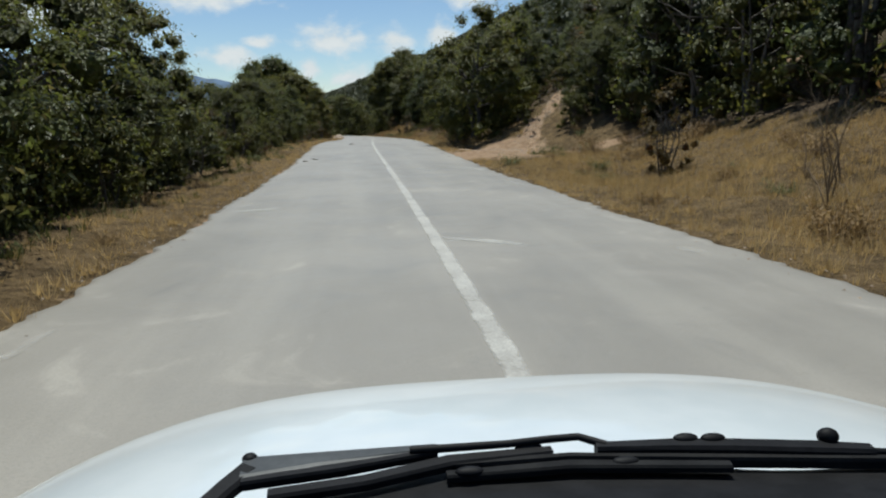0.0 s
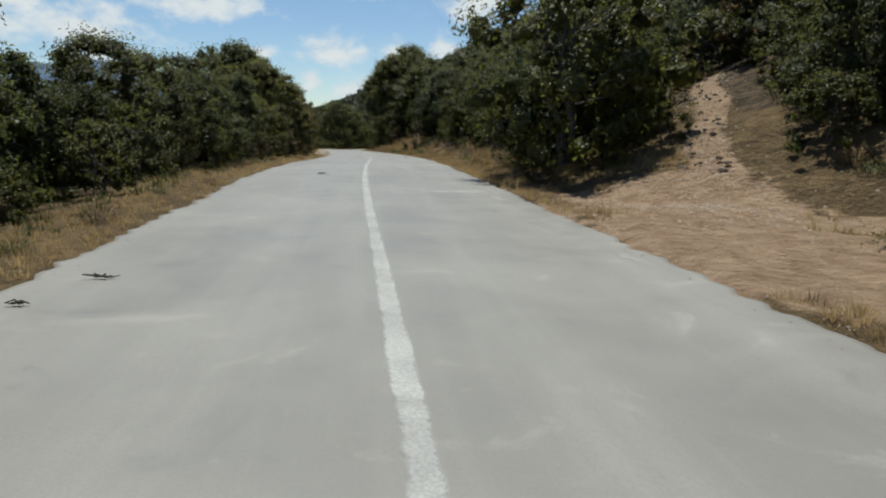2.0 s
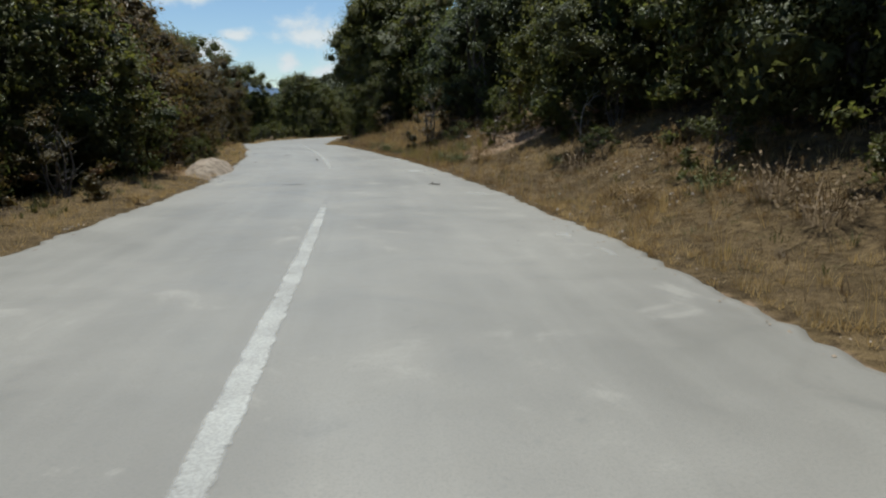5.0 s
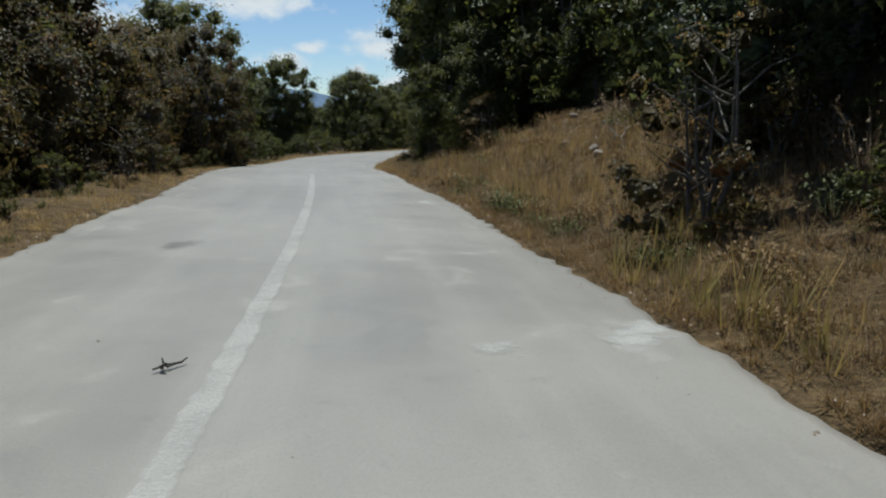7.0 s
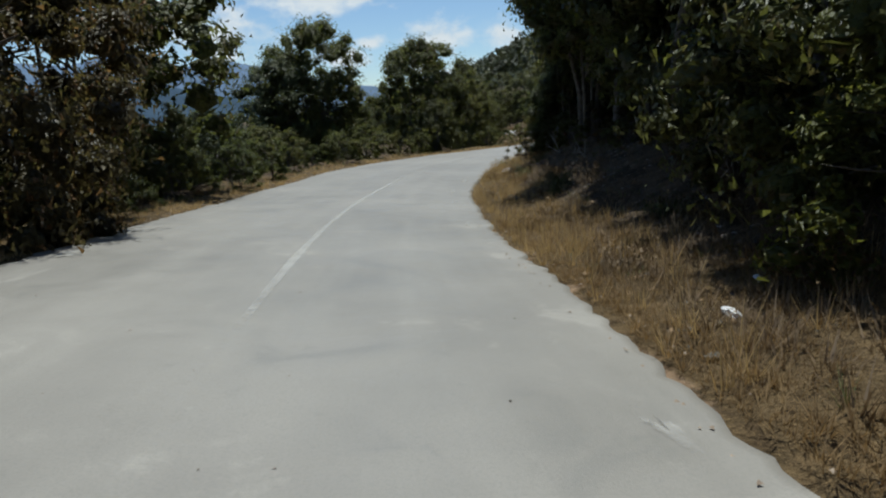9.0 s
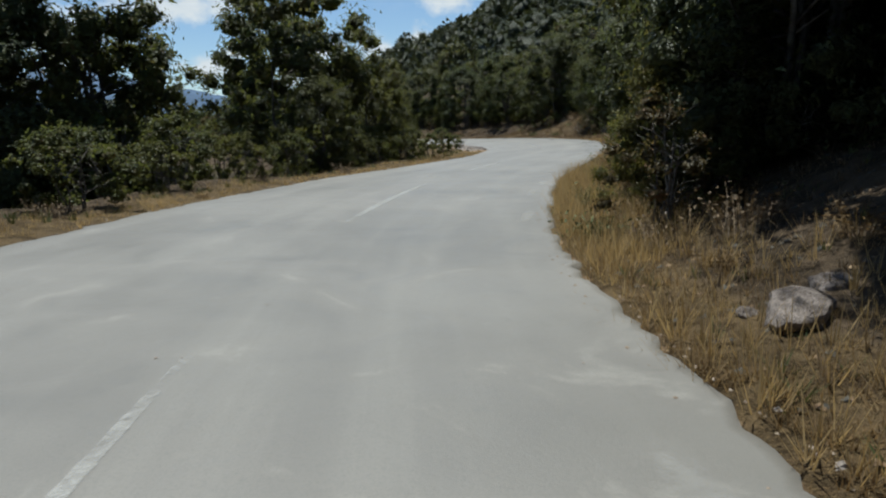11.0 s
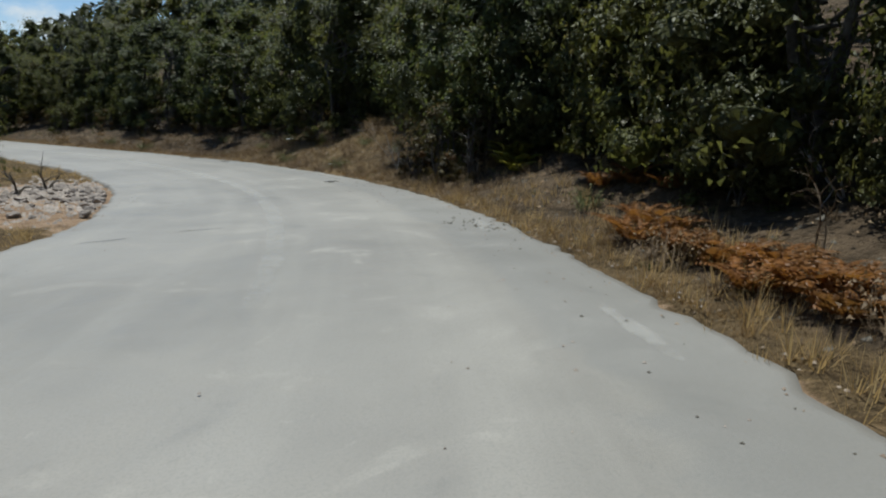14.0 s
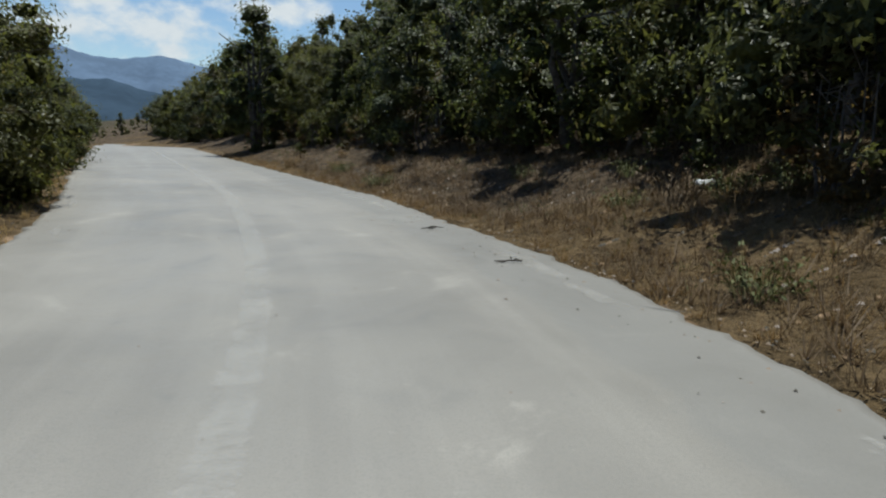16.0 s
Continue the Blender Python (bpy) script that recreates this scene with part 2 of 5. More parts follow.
def plain_material(name, lo, hi, scale, rough=0.85, bump=0.6, depth=0.03, glow=0.0, gloss=0.3):
    m, k = material(name)
    p = k.add("ShaderNodeTexCoord").outputs["Object"]
    a = k.noise(p, scale, 6, 0.65, 0.3)
    b = k.noise(p, scale * 9, 4, 0.7)
    c = k.mix(k.ramp(k.math("ADD", k.math("MULTIPLY", a, 0.7), k.math("MULTIPLY", b, 0.3)), 0.36, 0.64), lo, hi)
    finish(k, c, rough, k.math("ADD", a, k.math("MULTIPLY", b, 0.4)), bump, depth, gloss=gloss, through_light=glow)
    return m


def straw_material(name, lo, hi, glow=0.25):
    m, k = material(name)
    isl = k.add("ShaderNodeNewGeometry").outputs["Random Per Island"]
    n = k.noise(k.add("ShaderNodeTexCoord").outputs["Object"], 0.6, 3, 0.6)
    c = k.mix(k.math("ADD", k.math("MULTIPLY", isl, 0.6), k.math("MULTIPLY", k.math("SUBTRACT", n, 0.3), 0.9), clamp=True), lo, hi)
    finish(k, c, 0.7, gloss=0.3, through_light=glow)
    return m


ASPHALT, GROUND = asphalt_material(), ground_material()
PAINT = paint_material("worn_road_paint", (0.47, 0.455, 0.42), (0.58, 0.565, 0.52), 0.36, .74)
FADED = paint_material("faded_road_paint", (0.48, 0.465, 0.43), (0.58, 0.565, 0.52), 0.46, .5)
GHOST = paint_material("nearly_vanished_paint", (0.50, 0.485, 0.45), (0.60, 0.585, 0.54), 0.62, 0.25)
DUST = paint_material("pale_dusty_patch", (0.44, 0.435, 0.40), (0.55, 0.54, 0.50), 0.6, 0.6)
CHALK = paint_material("crumbled_road_edge", (0.44, 0.42, 0.38), (0.56, 0.54, 0.49), 0.66, 0.36)
TAR = paint_material("dark_tar_patch", (0.14, 0.142, 0.138), (0.10, 0.102, 0.10), 0.7, 0.4)
OAK = leaf_material("oak_leaves", (0.0414, 0.0506, 0.0172), (0.1702, 0.1978, 0.0644), (0.16, 0.13, 0.06))
HOLM = leaf_material("holm_oak_leaves", (0.0391, 0.0471, 0.0207), (0.1564, 0.1794, 0.0759))
JUNIPER = leaf_material("juniper_needles", (0.0414, 0.0517, 0.0184), (0.161, 0.1909, 0.069), (0.12, 0.10, 0.055))
# far woods: oak green darkened, the shadow gaps between crowns mixed into it
FARWOOD = leaf_material("hill_woods_shaded_leaves", (0.023, 0.0322, 0.0172), (0.0862, 0.1058, 0.0552), glow=0.15)
FRESH = leaf_material("yellow_green_leaves", (0.0562, 0.0688, 0.0175), (0.1688, 0.1938, 0.0525))
GOLDLEAF = leaf_material("yellow_green_needles", (0.085, 0.09, 0.025), (0.30, 0.29, 0.085), (0.34, 0.27, 0.10))
RUSTY = leaf_material("browned_leaves", (0.046, 0.042, 0.020), (0.165, 0.135, 0.064), (0.20, 0.11, 0.05))
FERN_GREEN = leaf_material("yellowing_fern", (0.16, 0.17, 0.03), (0.34, 0.33, 0.08), glow=0.3)
FERN_RUST = leaf_material("rusty_fern", (0.13, 0.062, 0.022), (0.30, 0.155, 0.05), glow=0.3)
BARK = plain_material("grey_brown_bark", (0.055, 0.045, 0.036), (0.16, 0.14, 0.115), 6.0)
DEADWOOD = plain_material("bleached_dead_wood", (0.20, 0.17, 0.14), (0.42, 0.38, 0.33), 8.0)
STRAW = straw_material("dry_straw", (0.27, 0.185, 0.080), (0.60, 0.44, 0.205), 0.4)
BROWN_STRAW = straw_material("browned_straw", (0.110, 0.070, 0.032), (0.37, 0.245, 0.108), 0.35)
WEED = straw_material("withered_weeds", (0.10, 0.07, 0.042), (0.28, 0.195, 0.11), 0.2)
YELLOWWEED = straw_material("yellow_weeds", (0.17, 0.14, 0.05), (0.46, 0.36, 0.13), 0.3)
GREENWEED = straw_material("verge_weeds", (0.05, 0.065, 0.02), (0.17, 0.17, 0.06), 0.2)
STONE = plain_material("pale_limestone", (0.16, 0.132, 0.108), (0.36, 0.31, 0.265), 3.0, 0.9, 0.7, 0.03)
EARTHSTONE = plain_material("reddish_stone", (0.17, 0.125, 0.09), (0.36, 0.285, 0.21), 5.0)
ROCK = plain_material("spotted_rock", (0.07, 0.052, 0.04), (0.36, 0.30, 0.255), 7.0, 0.9, 1.0, 0.05)
LITTER = plain_material("white_litter", (0.6, 0.6, 0.6), (0.8, 0.8, 0.78), 12.0, 0.6, 0.2, 0.01)
TIPPED = plain_material("pale_tipped_earth", (0.20, 0.15, 0.105), (0.42, 0.34, 0.26), 5.0, 0.95, 1.0, 0.05)
DRYLITTER = plain_material("dry_leaf_litter", (0.16, 0.10, 0.055), (0.34, 0.23, 0.13), 7.0)
LEAFMOULD = plain_material("dark_leaf_litter", (0.05, 0.045, 0.035), (0.13, 0.115, 0.09), 9.0)

# ---------------------------------------------------------------- plan of the road, one station every 8 m
PLAN = [(2.06, -11.85), (1.21, -3.9), (0.2, 4.04), (-0.89, 11.97), (-1.91, 19.9), (-2.95, 27.83), (-3.95, 35.77), (-4.73, 43.73), (-5.41, 51.7), (-6.38, 59.64), (-7.97, 67.48), (-9.99, 75.22), (-12.26, 82.89), (-14.33, 90.62), (-15.77, 98.48), (-16.15, 106.46), (-14.8, 114.33), (-11.93, 121.79), (-9.05, 129.25), (-7.83, 137.12), (-9.29, 144.96), (-12.75, 152.15), (-17.11, 158.86), (-21.57, 165.5), (-25.93, 172.21), (-30.29, 178.92), (-34.66, 185.62), (-39.03, 192.32), (-43.4, 199.02), (-47.77, 205.72), (-52.14, 212.42), (-56.51, 219.12), (-60.88, 225.82), (-65.25, 232.52), (-69.62, 239.22), (-74.0, 245.92)]
RISE = [-1.07, -1.2, -1.38, -1.53, -1.61, -1.65, -1.74, -1.93, -2.17, -2.37, -2.52, -2.68, -2.87, -3.31, -3.76, -3.93, -4.08, -4.19, -4.27, -4.33, -4.42, -4.51, -4.58, -4.64, -4.72, -4.82, -5.2, -5.7, -6.1, -6.35, -6.5, -6.6, -6.7, -6.8, -6.9, -7.0]
HALF = [3.17, 3.17, 3.09, 2.97, 2.92, 2.99, 3.17, 3.29, 3.23, 3.0, 2.81, 2.78, 2.86, 2.96, 3.08, 3.28, 3.46, 3.48, 3.19, 2.79, 2.74, 2.87, 2.9, 2.8, 2.72, 2.67, 2.67, 2.67, 2.67, 2.67, 2.67, 2.67, 2.67, 2.67, 2.67, 2.67]
LINE = [-0.11, -0.07, 0.06, 0.16, 0.1, 0.02, -0.01, -0.1, -0.16, -0.11, 0.05, 0.19, 0.27, 0.32, 0.38, 0.5, 0.5, 0.35, 0.14, -0.2, -0.3, -0.04, 0.21, 0.21, 0.11, 0.09, 0.09, 0.09, 0.09, 0.09, 0.09, 0.09, 0.09, 0.09, 0.09, 0.09]
TILT = [-0.01, -0.008, -0.0, 0.007, 0.003, -0.006, -0.013, -0.014, -0.013, -0.015, -0.027, -0.042, -0.048, -0.046, -0.04, -0.023, 0.005, 0.034, 0.056, 0.057, 0.041, 0.022, 0.007, 0.001, 0.0, 0.0, 0.0, 0.0, 0.0, 0.0, 0.0, 0.0, 0.0, 0.0, 0.0, 0.0]
STEP, FINE = 8.0, 0.5


def spread(values):
    """Catmull-Rom through the stations, every half metre."""
    v = np.array(values, float).reshape(len(values), -1)
    v = np.vstack([2 * v[0] - v[1], v, 2 * v[-1] - v[-2]])
    t = np.arange(0, STEP, FINE)[:, None] / STEP
    out = []
    for a, b, c, d in zip(v[:-3], v[1:-2], v[2:-1], v[3:]):
        out.append(0.5 * (2 * b + (c - a) * t + (2 * a - 5 * b + 4 * c - d) * t ** 2 + (3 * b - a - 3 * c + d) * t ** 3))
    return np.vstack(out + [v[-2:-1]])


MID = spread(PLAN)
ZR, HW, LN, TL = (spread(q)[:, 0] for q in (RISE, HALF, LINE, TILT))
ALONG = np.gradient(MID, axis=0)
ALONG /= np.linalg.norm(ALONG, axis=1)[:, None]
RIGHT = np.stack([ALONG[:, 1], -ALONG[:, 0]], 1)
U = np.concatenate([[0], np.cumsum(np.linalg.norm(np.diff(MID, axis=0), axis=1))])


def wave(x, y, size, seed=0.0):
    """Smooth uneven field in -1..1, from a few crossed waves."""
    a, b = np.asarray(x) / size + seed * 1.7, np.asarray(y) / size - seed * 2.3
    return (np.sin(a + 1.3 * np.sin(b * 0.7 + seed)) + np.sin(b * 1.1 + 1.7 * np.sin(a * 0.6)) + np.sin((a + b) * 0.83 + seed)) / 3


def station(x, y):
    """Index of the nearest station and the way to the right of the middle."""
    x, y = np.atleast_1d(np.asarray(x, float)), np.atleast_1d(np.asarray(y, float))
    k = np.empty(len(x), int)
    for i in range(0, len(x), 20000):
        d = (x[i:i + 20000, None] - MID[None, :, 0]) ** 2 + (y[i:i + 20000, None] - MID[None, :, 1]) ** 2
        k[i:i + 20000] = d.argmin(1)
    off = np.stack([x, y], 1) - MID[k]
    lat = (off * RIGHT[k]).sum(1)
    far = np.linalg.norm(off, axis=1)
    ends = (k == 0) | (k == len(MID) - 1)
    return k, np.where(lat < 0, -1, 1) * np.where(ends, np.maximum(np.abs(lat), HW[k] + 3), np.maximum(np.abs(lat), far))


RIGHT_BANK = ((0, .5, 1.2, 2.5, 4.5, 9, 20, 45, 110, 200, 500, 900, 4000), (0, .02, .16, .6, 1.35, 3.2, 7.8, 17, 43, 79, 190, 330, 330))
LEFT_BANK = ((0, .6, 1.5, 3, 6, 14, 40, 150, 900, 4000), (0, .0, .06, .0, -.4, -1.6, -6, -18, -40, -55))


CHORD = heading(15.5).to_2d()


def uphill(x, y):
    """Way to the right of the line that the whole valley side follows, which bends away beyond the last curve."""
    x, y = np.asarray(x), np.asarray(y)
    return (x - 2.0) * CHORD.y - (y + 12.0) * CHORD.x - np.clip((y - 150) * .22, 0, 11) * np.clip((45 - x) / 40, 0, 1)


def ground_z(x, y):
    shape = np.shape(x)
    x, y = np.ravel(np.asarray(x, float)), np.ravel(np.asarray(y, float))
    k, lat = station(x, y)
    w = np.abs(lat) - HW[k]
    u = U[k]
    steep = np.interp(u, (0, 20, 34, 44, 56, 72, 88, 100, 118, 128, 146, 152, 160, 168, 190), (.6, .6, .75, .9, 1.0, 1.25, 1.25, 1.0, 1.2, 1.15, .9, 1.25, 1.25, 1.0, 1.0))
    level = np.interp(u, (0, 22, 33, 38, 43, 48), (.6, 1.2, 4.6, 4.6, 1.4, 0)) * np.clip(1 - (w - 8) / 16, 0, 1)
    hill = np.where(w > 12, np.clip(uphill(x, y), np.where(k == len(MID) - 1, 0, 12), w), w)
    r = np.interp(np.maximum(hill - level, hill * .12), *RIGHT_BANK) * np.where(w < 25, steep + (1 - steep) * np.clip(w / 25, 0, 1), 1)
    l = np.interp(w, *LEFT_BANK)
    z = ZR[k] + TL[k] * np.clip(lat, -HW[k] - 1, HW[k] + 1) + np.where(lat > 0, r, l)
    rough = np.clip((w - 0.15) / 1.5, 0, 1)
    z = z + rough * (0.10 * wave(x, y, 0.55, 1) + 0.14 * wave(x, y, 1.6, 2)) + np.clip(w / 20 - .2, 0, 1) * 1.1 * wave(x, y, 7, 3) + np.clip(w / 90 - .3, 0, 1) * 5 * wave(x, y, 34, 4)
    z = np.where(w < 0.12, z - 0.09, z)
    return z.reshape(shape) if shape else float(z[0])


def at_road(u, side, w):
    """Ground place beside the road: way along it, side (+1 right), way beyond the edge."""
    k = np.clip(np.searchsorted(U, u), 0, len(U) - 1)
    q = MID[k] + RIGHT[k] * np.asarray(side * (HW[k] + w))[..., None]
    return q[..., 0], q[..., 1]


def mesh_object(name, verts, faces, mat, parent=None, smooth=False, label="", normals=None):
    me = bpy.data.meshes.new(name)
    verts = np.asarray(verts, np.float32)
    if isinstance(faces, np.ndarray):
        n = faces.shape[1]
        me.vertices.add(len(verts))
        me.vertices.foreach_set("co", verts.ravel())
        me.loops.add(faces.size)
        me.loops.foreach_set("vertex_index", faces.astype(np.int32).ravel())
        me.polygons.add(len(faces))
        me.polygons.foreach_set("loop_start", np.arange(0, faces.size, n, dtype=np.int32))
        me.polygons.foreach_set("loop_total", np.full(len(faces), n, np.int32))
        me.update(calc_edges=True)
    else:
        me.from_pydata([tuple(map(float, v)) for v in verts], [], faces)
    me.materials.append(mat)
    if smooth:
        me.polygons.foreach_set("use_smooth", np.ones(len(me.polygons), bool))
    if normals is not None:
        me.polygons.foreach_set("use_smooth", np.ones(len(me.polygons), bool))
        me.normals_split_custom_set_from_vertices(np.asarray(normals, np.float32))
    ob = new(name, me)
    ob.parent = parent
    return tagged(ob, label) if label else ob


def part(name, bm, mat, parent, label="", smooth=True):
    me = bpy.data.meshes.new(name)
    bm.to_mesh(me)
    bm.free()
    me.materials.append(mat)
    if smooth:
        me.polygons.foreach_set("use_smooth", np.ones(len(me.polygons), bool))
    ob = new(name, me)
    ob.parent = parent
    return tagged(ob, label) if label else ob


def grid_faces(rows, cols):
    a = (np.arange(rows - 1)[:, None] * cols + np.arange(cols - 1)[None, :]).ravel()
    return np.stack([a, a + 1, a + cols + 1, a + cols], 1)


# ---------------------------------------------------------------- ground, road, line


def land_cover(x, y):
    """How wooded and how bare the ground is, 0..1."""
    k, lat = station(x, y)
    w = np.abs(lat) - HW[k]
    u = U[k]
    # near 138 the dark floor starts close, partly standing for shade on the bank
    start = np.where(lat > 0, np.interp(u, (0, 32, 46, 60, 90, 98, 138, 153, 156, 162, 165, 200), (8.5, 8.5, 7, 3.6, 6.0, 1.6, .35, .7, 6, 6, .7, .7)), np.interp(u, (0, 60, 74, 140, 146, 164, 170), (2.3, 2.3, 1.4, 1.4, 5, 5, 2)))
    wooded = np.clip((w - start) / 1.2 + .5, 0, 1)
    # the earth track that leaves the road, and a few scars
    strip = np.interp(y, (24.6, 25.6, 27.5, 31), (14, 6.4, 3.0, 1.2))
    bare = np.clip(1.25 - np.abs(x - strip) / np.interp(y, (24.6, 25.6, 27.5, 31), (6, 3.4, 1.8, .8)), 0, 1) * (y > 24.4) * (y < 32)
    bare = np.maximum(bare, np.clip(1.35 - np.abs(x - 5.1 - (y - 33) * .4 - .15 * np.sin(y * 1.1)) / np.interp(y, (28, 31, 40), (.9, .6, .5)), 0, 1) * (y > 28) * (y < 41))
    bare = np.maximum(bare, np.clip(1.5 - 1.1 * np.hypot((x - 2.7) / 2.4, (y - 28.4) / 3.2), 0, 1))
    bare = np.maximum(bare, np.clip(1.4 - 1.0 * np.hypot((x - 2.1) / 2.1, (y - 24.2) / 3.6), 0, 1))
    for cx, cy, r in ((-1.2, 63.8, 2.0), (-0.4, 66.6, 1.3), (-11.4, 139.4, 2.6), (-10.8, 136.8, 1.8), (-9.9, 61.4, 1.4)):
        bare = np.maximum(bare, np.clip(1.5 - np.hypot(x - cx, y - cy) / r, 0, 1))
    bare = np.maximum(bare, np.clip(.5 - w / .5, 0, 1) * (w > -.3))
    wooded = np.where((k == 0) | (k == len(MID) - 1), 1.0, wooded)
    return wooded * (1 - np.clip(bare, 0, 1)), np.clip(bare, 0, 1)


def attribute(me, name, kind, values):
    a = me.attributes.new(name, kind, "POINT")
    a.data.foreach_set("value" if kind == "FLOAT" else "vector", np.asarray(values, np.float32).ravel())


def build_ground():
    grow = np.cumsum(0.7 * 1.32 ** np.arange(1, 26))
    xs = np.concatenate([-40 - grow[::-1], np.arange(-40, -22, 1.0), np.arange(-22, 13, 0.5), 13 + grow])
    ys = np.concatenate([-14 - grow[::-1], np.arange(-14, 176, 0.5), 176 + grow])
    X, Y = np.meshgrid(xs, ys)
    Z = ground_z(X, Y)
    v = np.stack([X.ravel(), Y.ravel(), Z.ravel()], 1)
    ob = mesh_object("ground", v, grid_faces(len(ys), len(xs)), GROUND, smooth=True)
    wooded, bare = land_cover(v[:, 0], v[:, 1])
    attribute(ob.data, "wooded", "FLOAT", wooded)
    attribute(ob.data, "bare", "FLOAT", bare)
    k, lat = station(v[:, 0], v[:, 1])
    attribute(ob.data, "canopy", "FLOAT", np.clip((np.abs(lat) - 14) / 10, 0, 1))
    tagged(ob, "dry grassy hillside with brown earth and leaf litter", "ground", kind="structure")


CROWN = ((0, .2, .5, .8, 1), (.028, .026, .02, .012, 0))


def road_z(x, y):
    k, lat = station(x, y)
    return ZR[k] + TL[k] * lat + np.interp(np.abs(lat) / HW[k], *CROWN)


def along(us):
    mid = np.stack([np.interp(us, U, MID[:, i]) for i in (0, 1)], 1)
    rgt = np.stack([np.interp(us, U, RIGHT[:, i]) for i in (0, 1)], 1)
    return mid, rgt


def build_road():
    us = np.arange(0, U[-1], 0.1)
    mid, rgt = along(us)
    hw, zr, tl = (np.interp(us, U, q) for q in (HW, ZR, TL))
    jl = 0.045 * wave(us, 0, 0.06, 1) + 0.04 * wave(us, 2, 0.2, 4) + 0.07 * wave(us, 3, 0.9, 5)
    jr = 0.045 * wave(us, 0, 0.065, 2) + 0.04 * wave(us, 2, 0.22, 3) + 0.07 * wave(us, 3, 1.0, 6)
    g = np.random.default_rng(77)
    jag = [np.convolve(g.normal(size=len(us)), np.ones(q) / q ** .5, "same") * a for q, a in ((3, .02), (9, .016), (3, .02), (11, .014))]
    bite = [-np.maximum(np.convolve(g.normal(size=len(us)), np.hanning(9) / 2, "same") - 1.9, 0) * .12 for _ in (0, 1)]
    jl, jr = jl + jag[0] + jag[1] + bite[0], jr + jag[2] + jag[3] + bite[1]
    patched = np.interp(us, (0, 134, 142, 175, 185), (0, 0, 1, 1, .4))
    cols, lanes = [], []
    for f, drop in ((-1.01, -.12), (-1, 0), (-.975, .002), (-.8, .012), (-.5, .02), (-.2, .026), (.2, .026), (.5, .02), (.8, .012), (.975, .002), (1, 0), (1.01, -.12)):
        q = f * hw + (-jl if f < -.9 else jr if f > .9 else 0)
        p = mid + rgt * q[:, None]
        cols.append(np.column_stack([p, zr + tl * q + drop]))
        lanes.append(np.column_stack([q, us, patched * np.clip((q - hw + 1.0) / .45, 0, 1)]))
    v = np.stack(cols, 1)
    ob = mesh_object("road", v.reshape(-1, 3), grid_faces(len(us), len(cols)), ASPHALT)
    attribute(ob.data, "lane", "FLOAT_VECTOR", np.stack(lanes, 1))
    tagged(ob, "narrow sun-bleached grey country road with ragged edges", "road", kind="structure")
    # the single line: worn, then nearly gone
    for u0, u1, mat, half, label in ((2, 70, PAINT, .056, "worn white centre line painted on the road"), (71, 99, FADED, .06, "worn white centre line painted on the road"),
                                     (95, 120, FADED, .04, "faint remains of a white centre line"), (120.5, 130, FADED, .05, "thin worn piece of white centre line"), (130.5, 137, FADED, .06, "short worn piece of white centre line"), (140, 200, GHOST, .10, "faint broad remains of a centre line")):
        lu = np.arange(u0, u1, 0.2)
        mid, rgt = along(lu)
        ln = np.interp(lu, U, LN)
        cols = []
        for f in (-1, -.45, .45, 1):
            q = ln + f * half * 1.7
            p = mid + rgt * q[:, None]
            cols.append(np.column_stack([p, np.interp(lu, U, ZR) + np.interp(lu, U, TL) * q + 0.0325]))
        v = np.stack(cols, 1)
        ob = mesh_object("road_marking", v.reshape(-1, 3), grid_faces(len(lu), 4), mat)
        fade = np.clip(1 - np.minimum(lu - u0, u1 - lu) / min(6, (u1 - u0) / 3), 0, 1)
        attribute(ob.data, "rim", "FLOAT", (np.tile((1.1, .4, .4, 1.1), (len(lu), 1)) + fade[:, None] * 1.0).ravel())
        tagged(ob, label, "road marking", kind="structure")


build_ground()
build_road()

# ---------------------------------------------------------------- trees and shrubs


def cards(centres, normals, length, width, rng, curl=0.25, corners=4):
    """Small folded leaves of three or four points, lying roughly square to their normals."""
    n = len(centres)
    r = rng.normal(size=(n, 3))
    t = np.cross(normals, r)
    t /= np.linalg.norm(t, axis=1)[:, None] + 1e-9
    b = np.cross(normals, t)
    L = (length * rng.uniform(0.65, 1.3, n))[:, None]
    W = (width * rng.uniform(0.7, 1.3, n))[:, None]
    if corners == 3:
        v = np.stack([centres - t * L * .3 + b * W * .55, centres - t * L * .4 - b * W * .55, centres + t * L * .7 - normals * L * curl], 1)
        return v.reshape(-1, 3), np.arange(3 * n).reshape(n, 3)
    v = np.stack([centres - t * L * .5, centres + b * W * .5 - normals * L * curl * .3, centres + t * L * .5 - normals * L * curl, centres - b * W * .5 - normals * L * curl * .3], 1)
    q = np.arange(4 * n).reshape(n, 4)[:, ::-1]
    return v.reshape(-1, 3), np.vstack([q[:, [0, 1, 2]], q[:, [0, 2, 3]]])


def limb(path, radii, sides=6):
    """A bent, tapered limb through the given points."""
    path, ring = np.asarray(path, float), []
    for i, (p, r) in enumerate(zip(path, radii)):
        d = path[min(i + 1, len(path) - 1)] - path[max(i - 1, 0)]
        d /= np.linalg.norm(d) + 1e-9
        a = np.cross(d, (0.31, 0.95, 0.05))
        a /= np.linalg.norm(a) + 1e-9
        b = np.cross(d, a)
        ang = np.arange(sides) * 2 * np.pi / sides
        ring.append(p + r * (np.cos(ang)[:, None] * a + np.sin(ang)[:, None] * b))
    v = np.vstack(ring)
    f = []
    for i in range(len(path) - 1):
        for j in range(sides):
            k = (j + 1) % sides
            f.append((i * sides + j, i * sides + k, (i + 1) * sides + k, (i + 1) * sides + j))
    f = np.array(f)
    return v, f


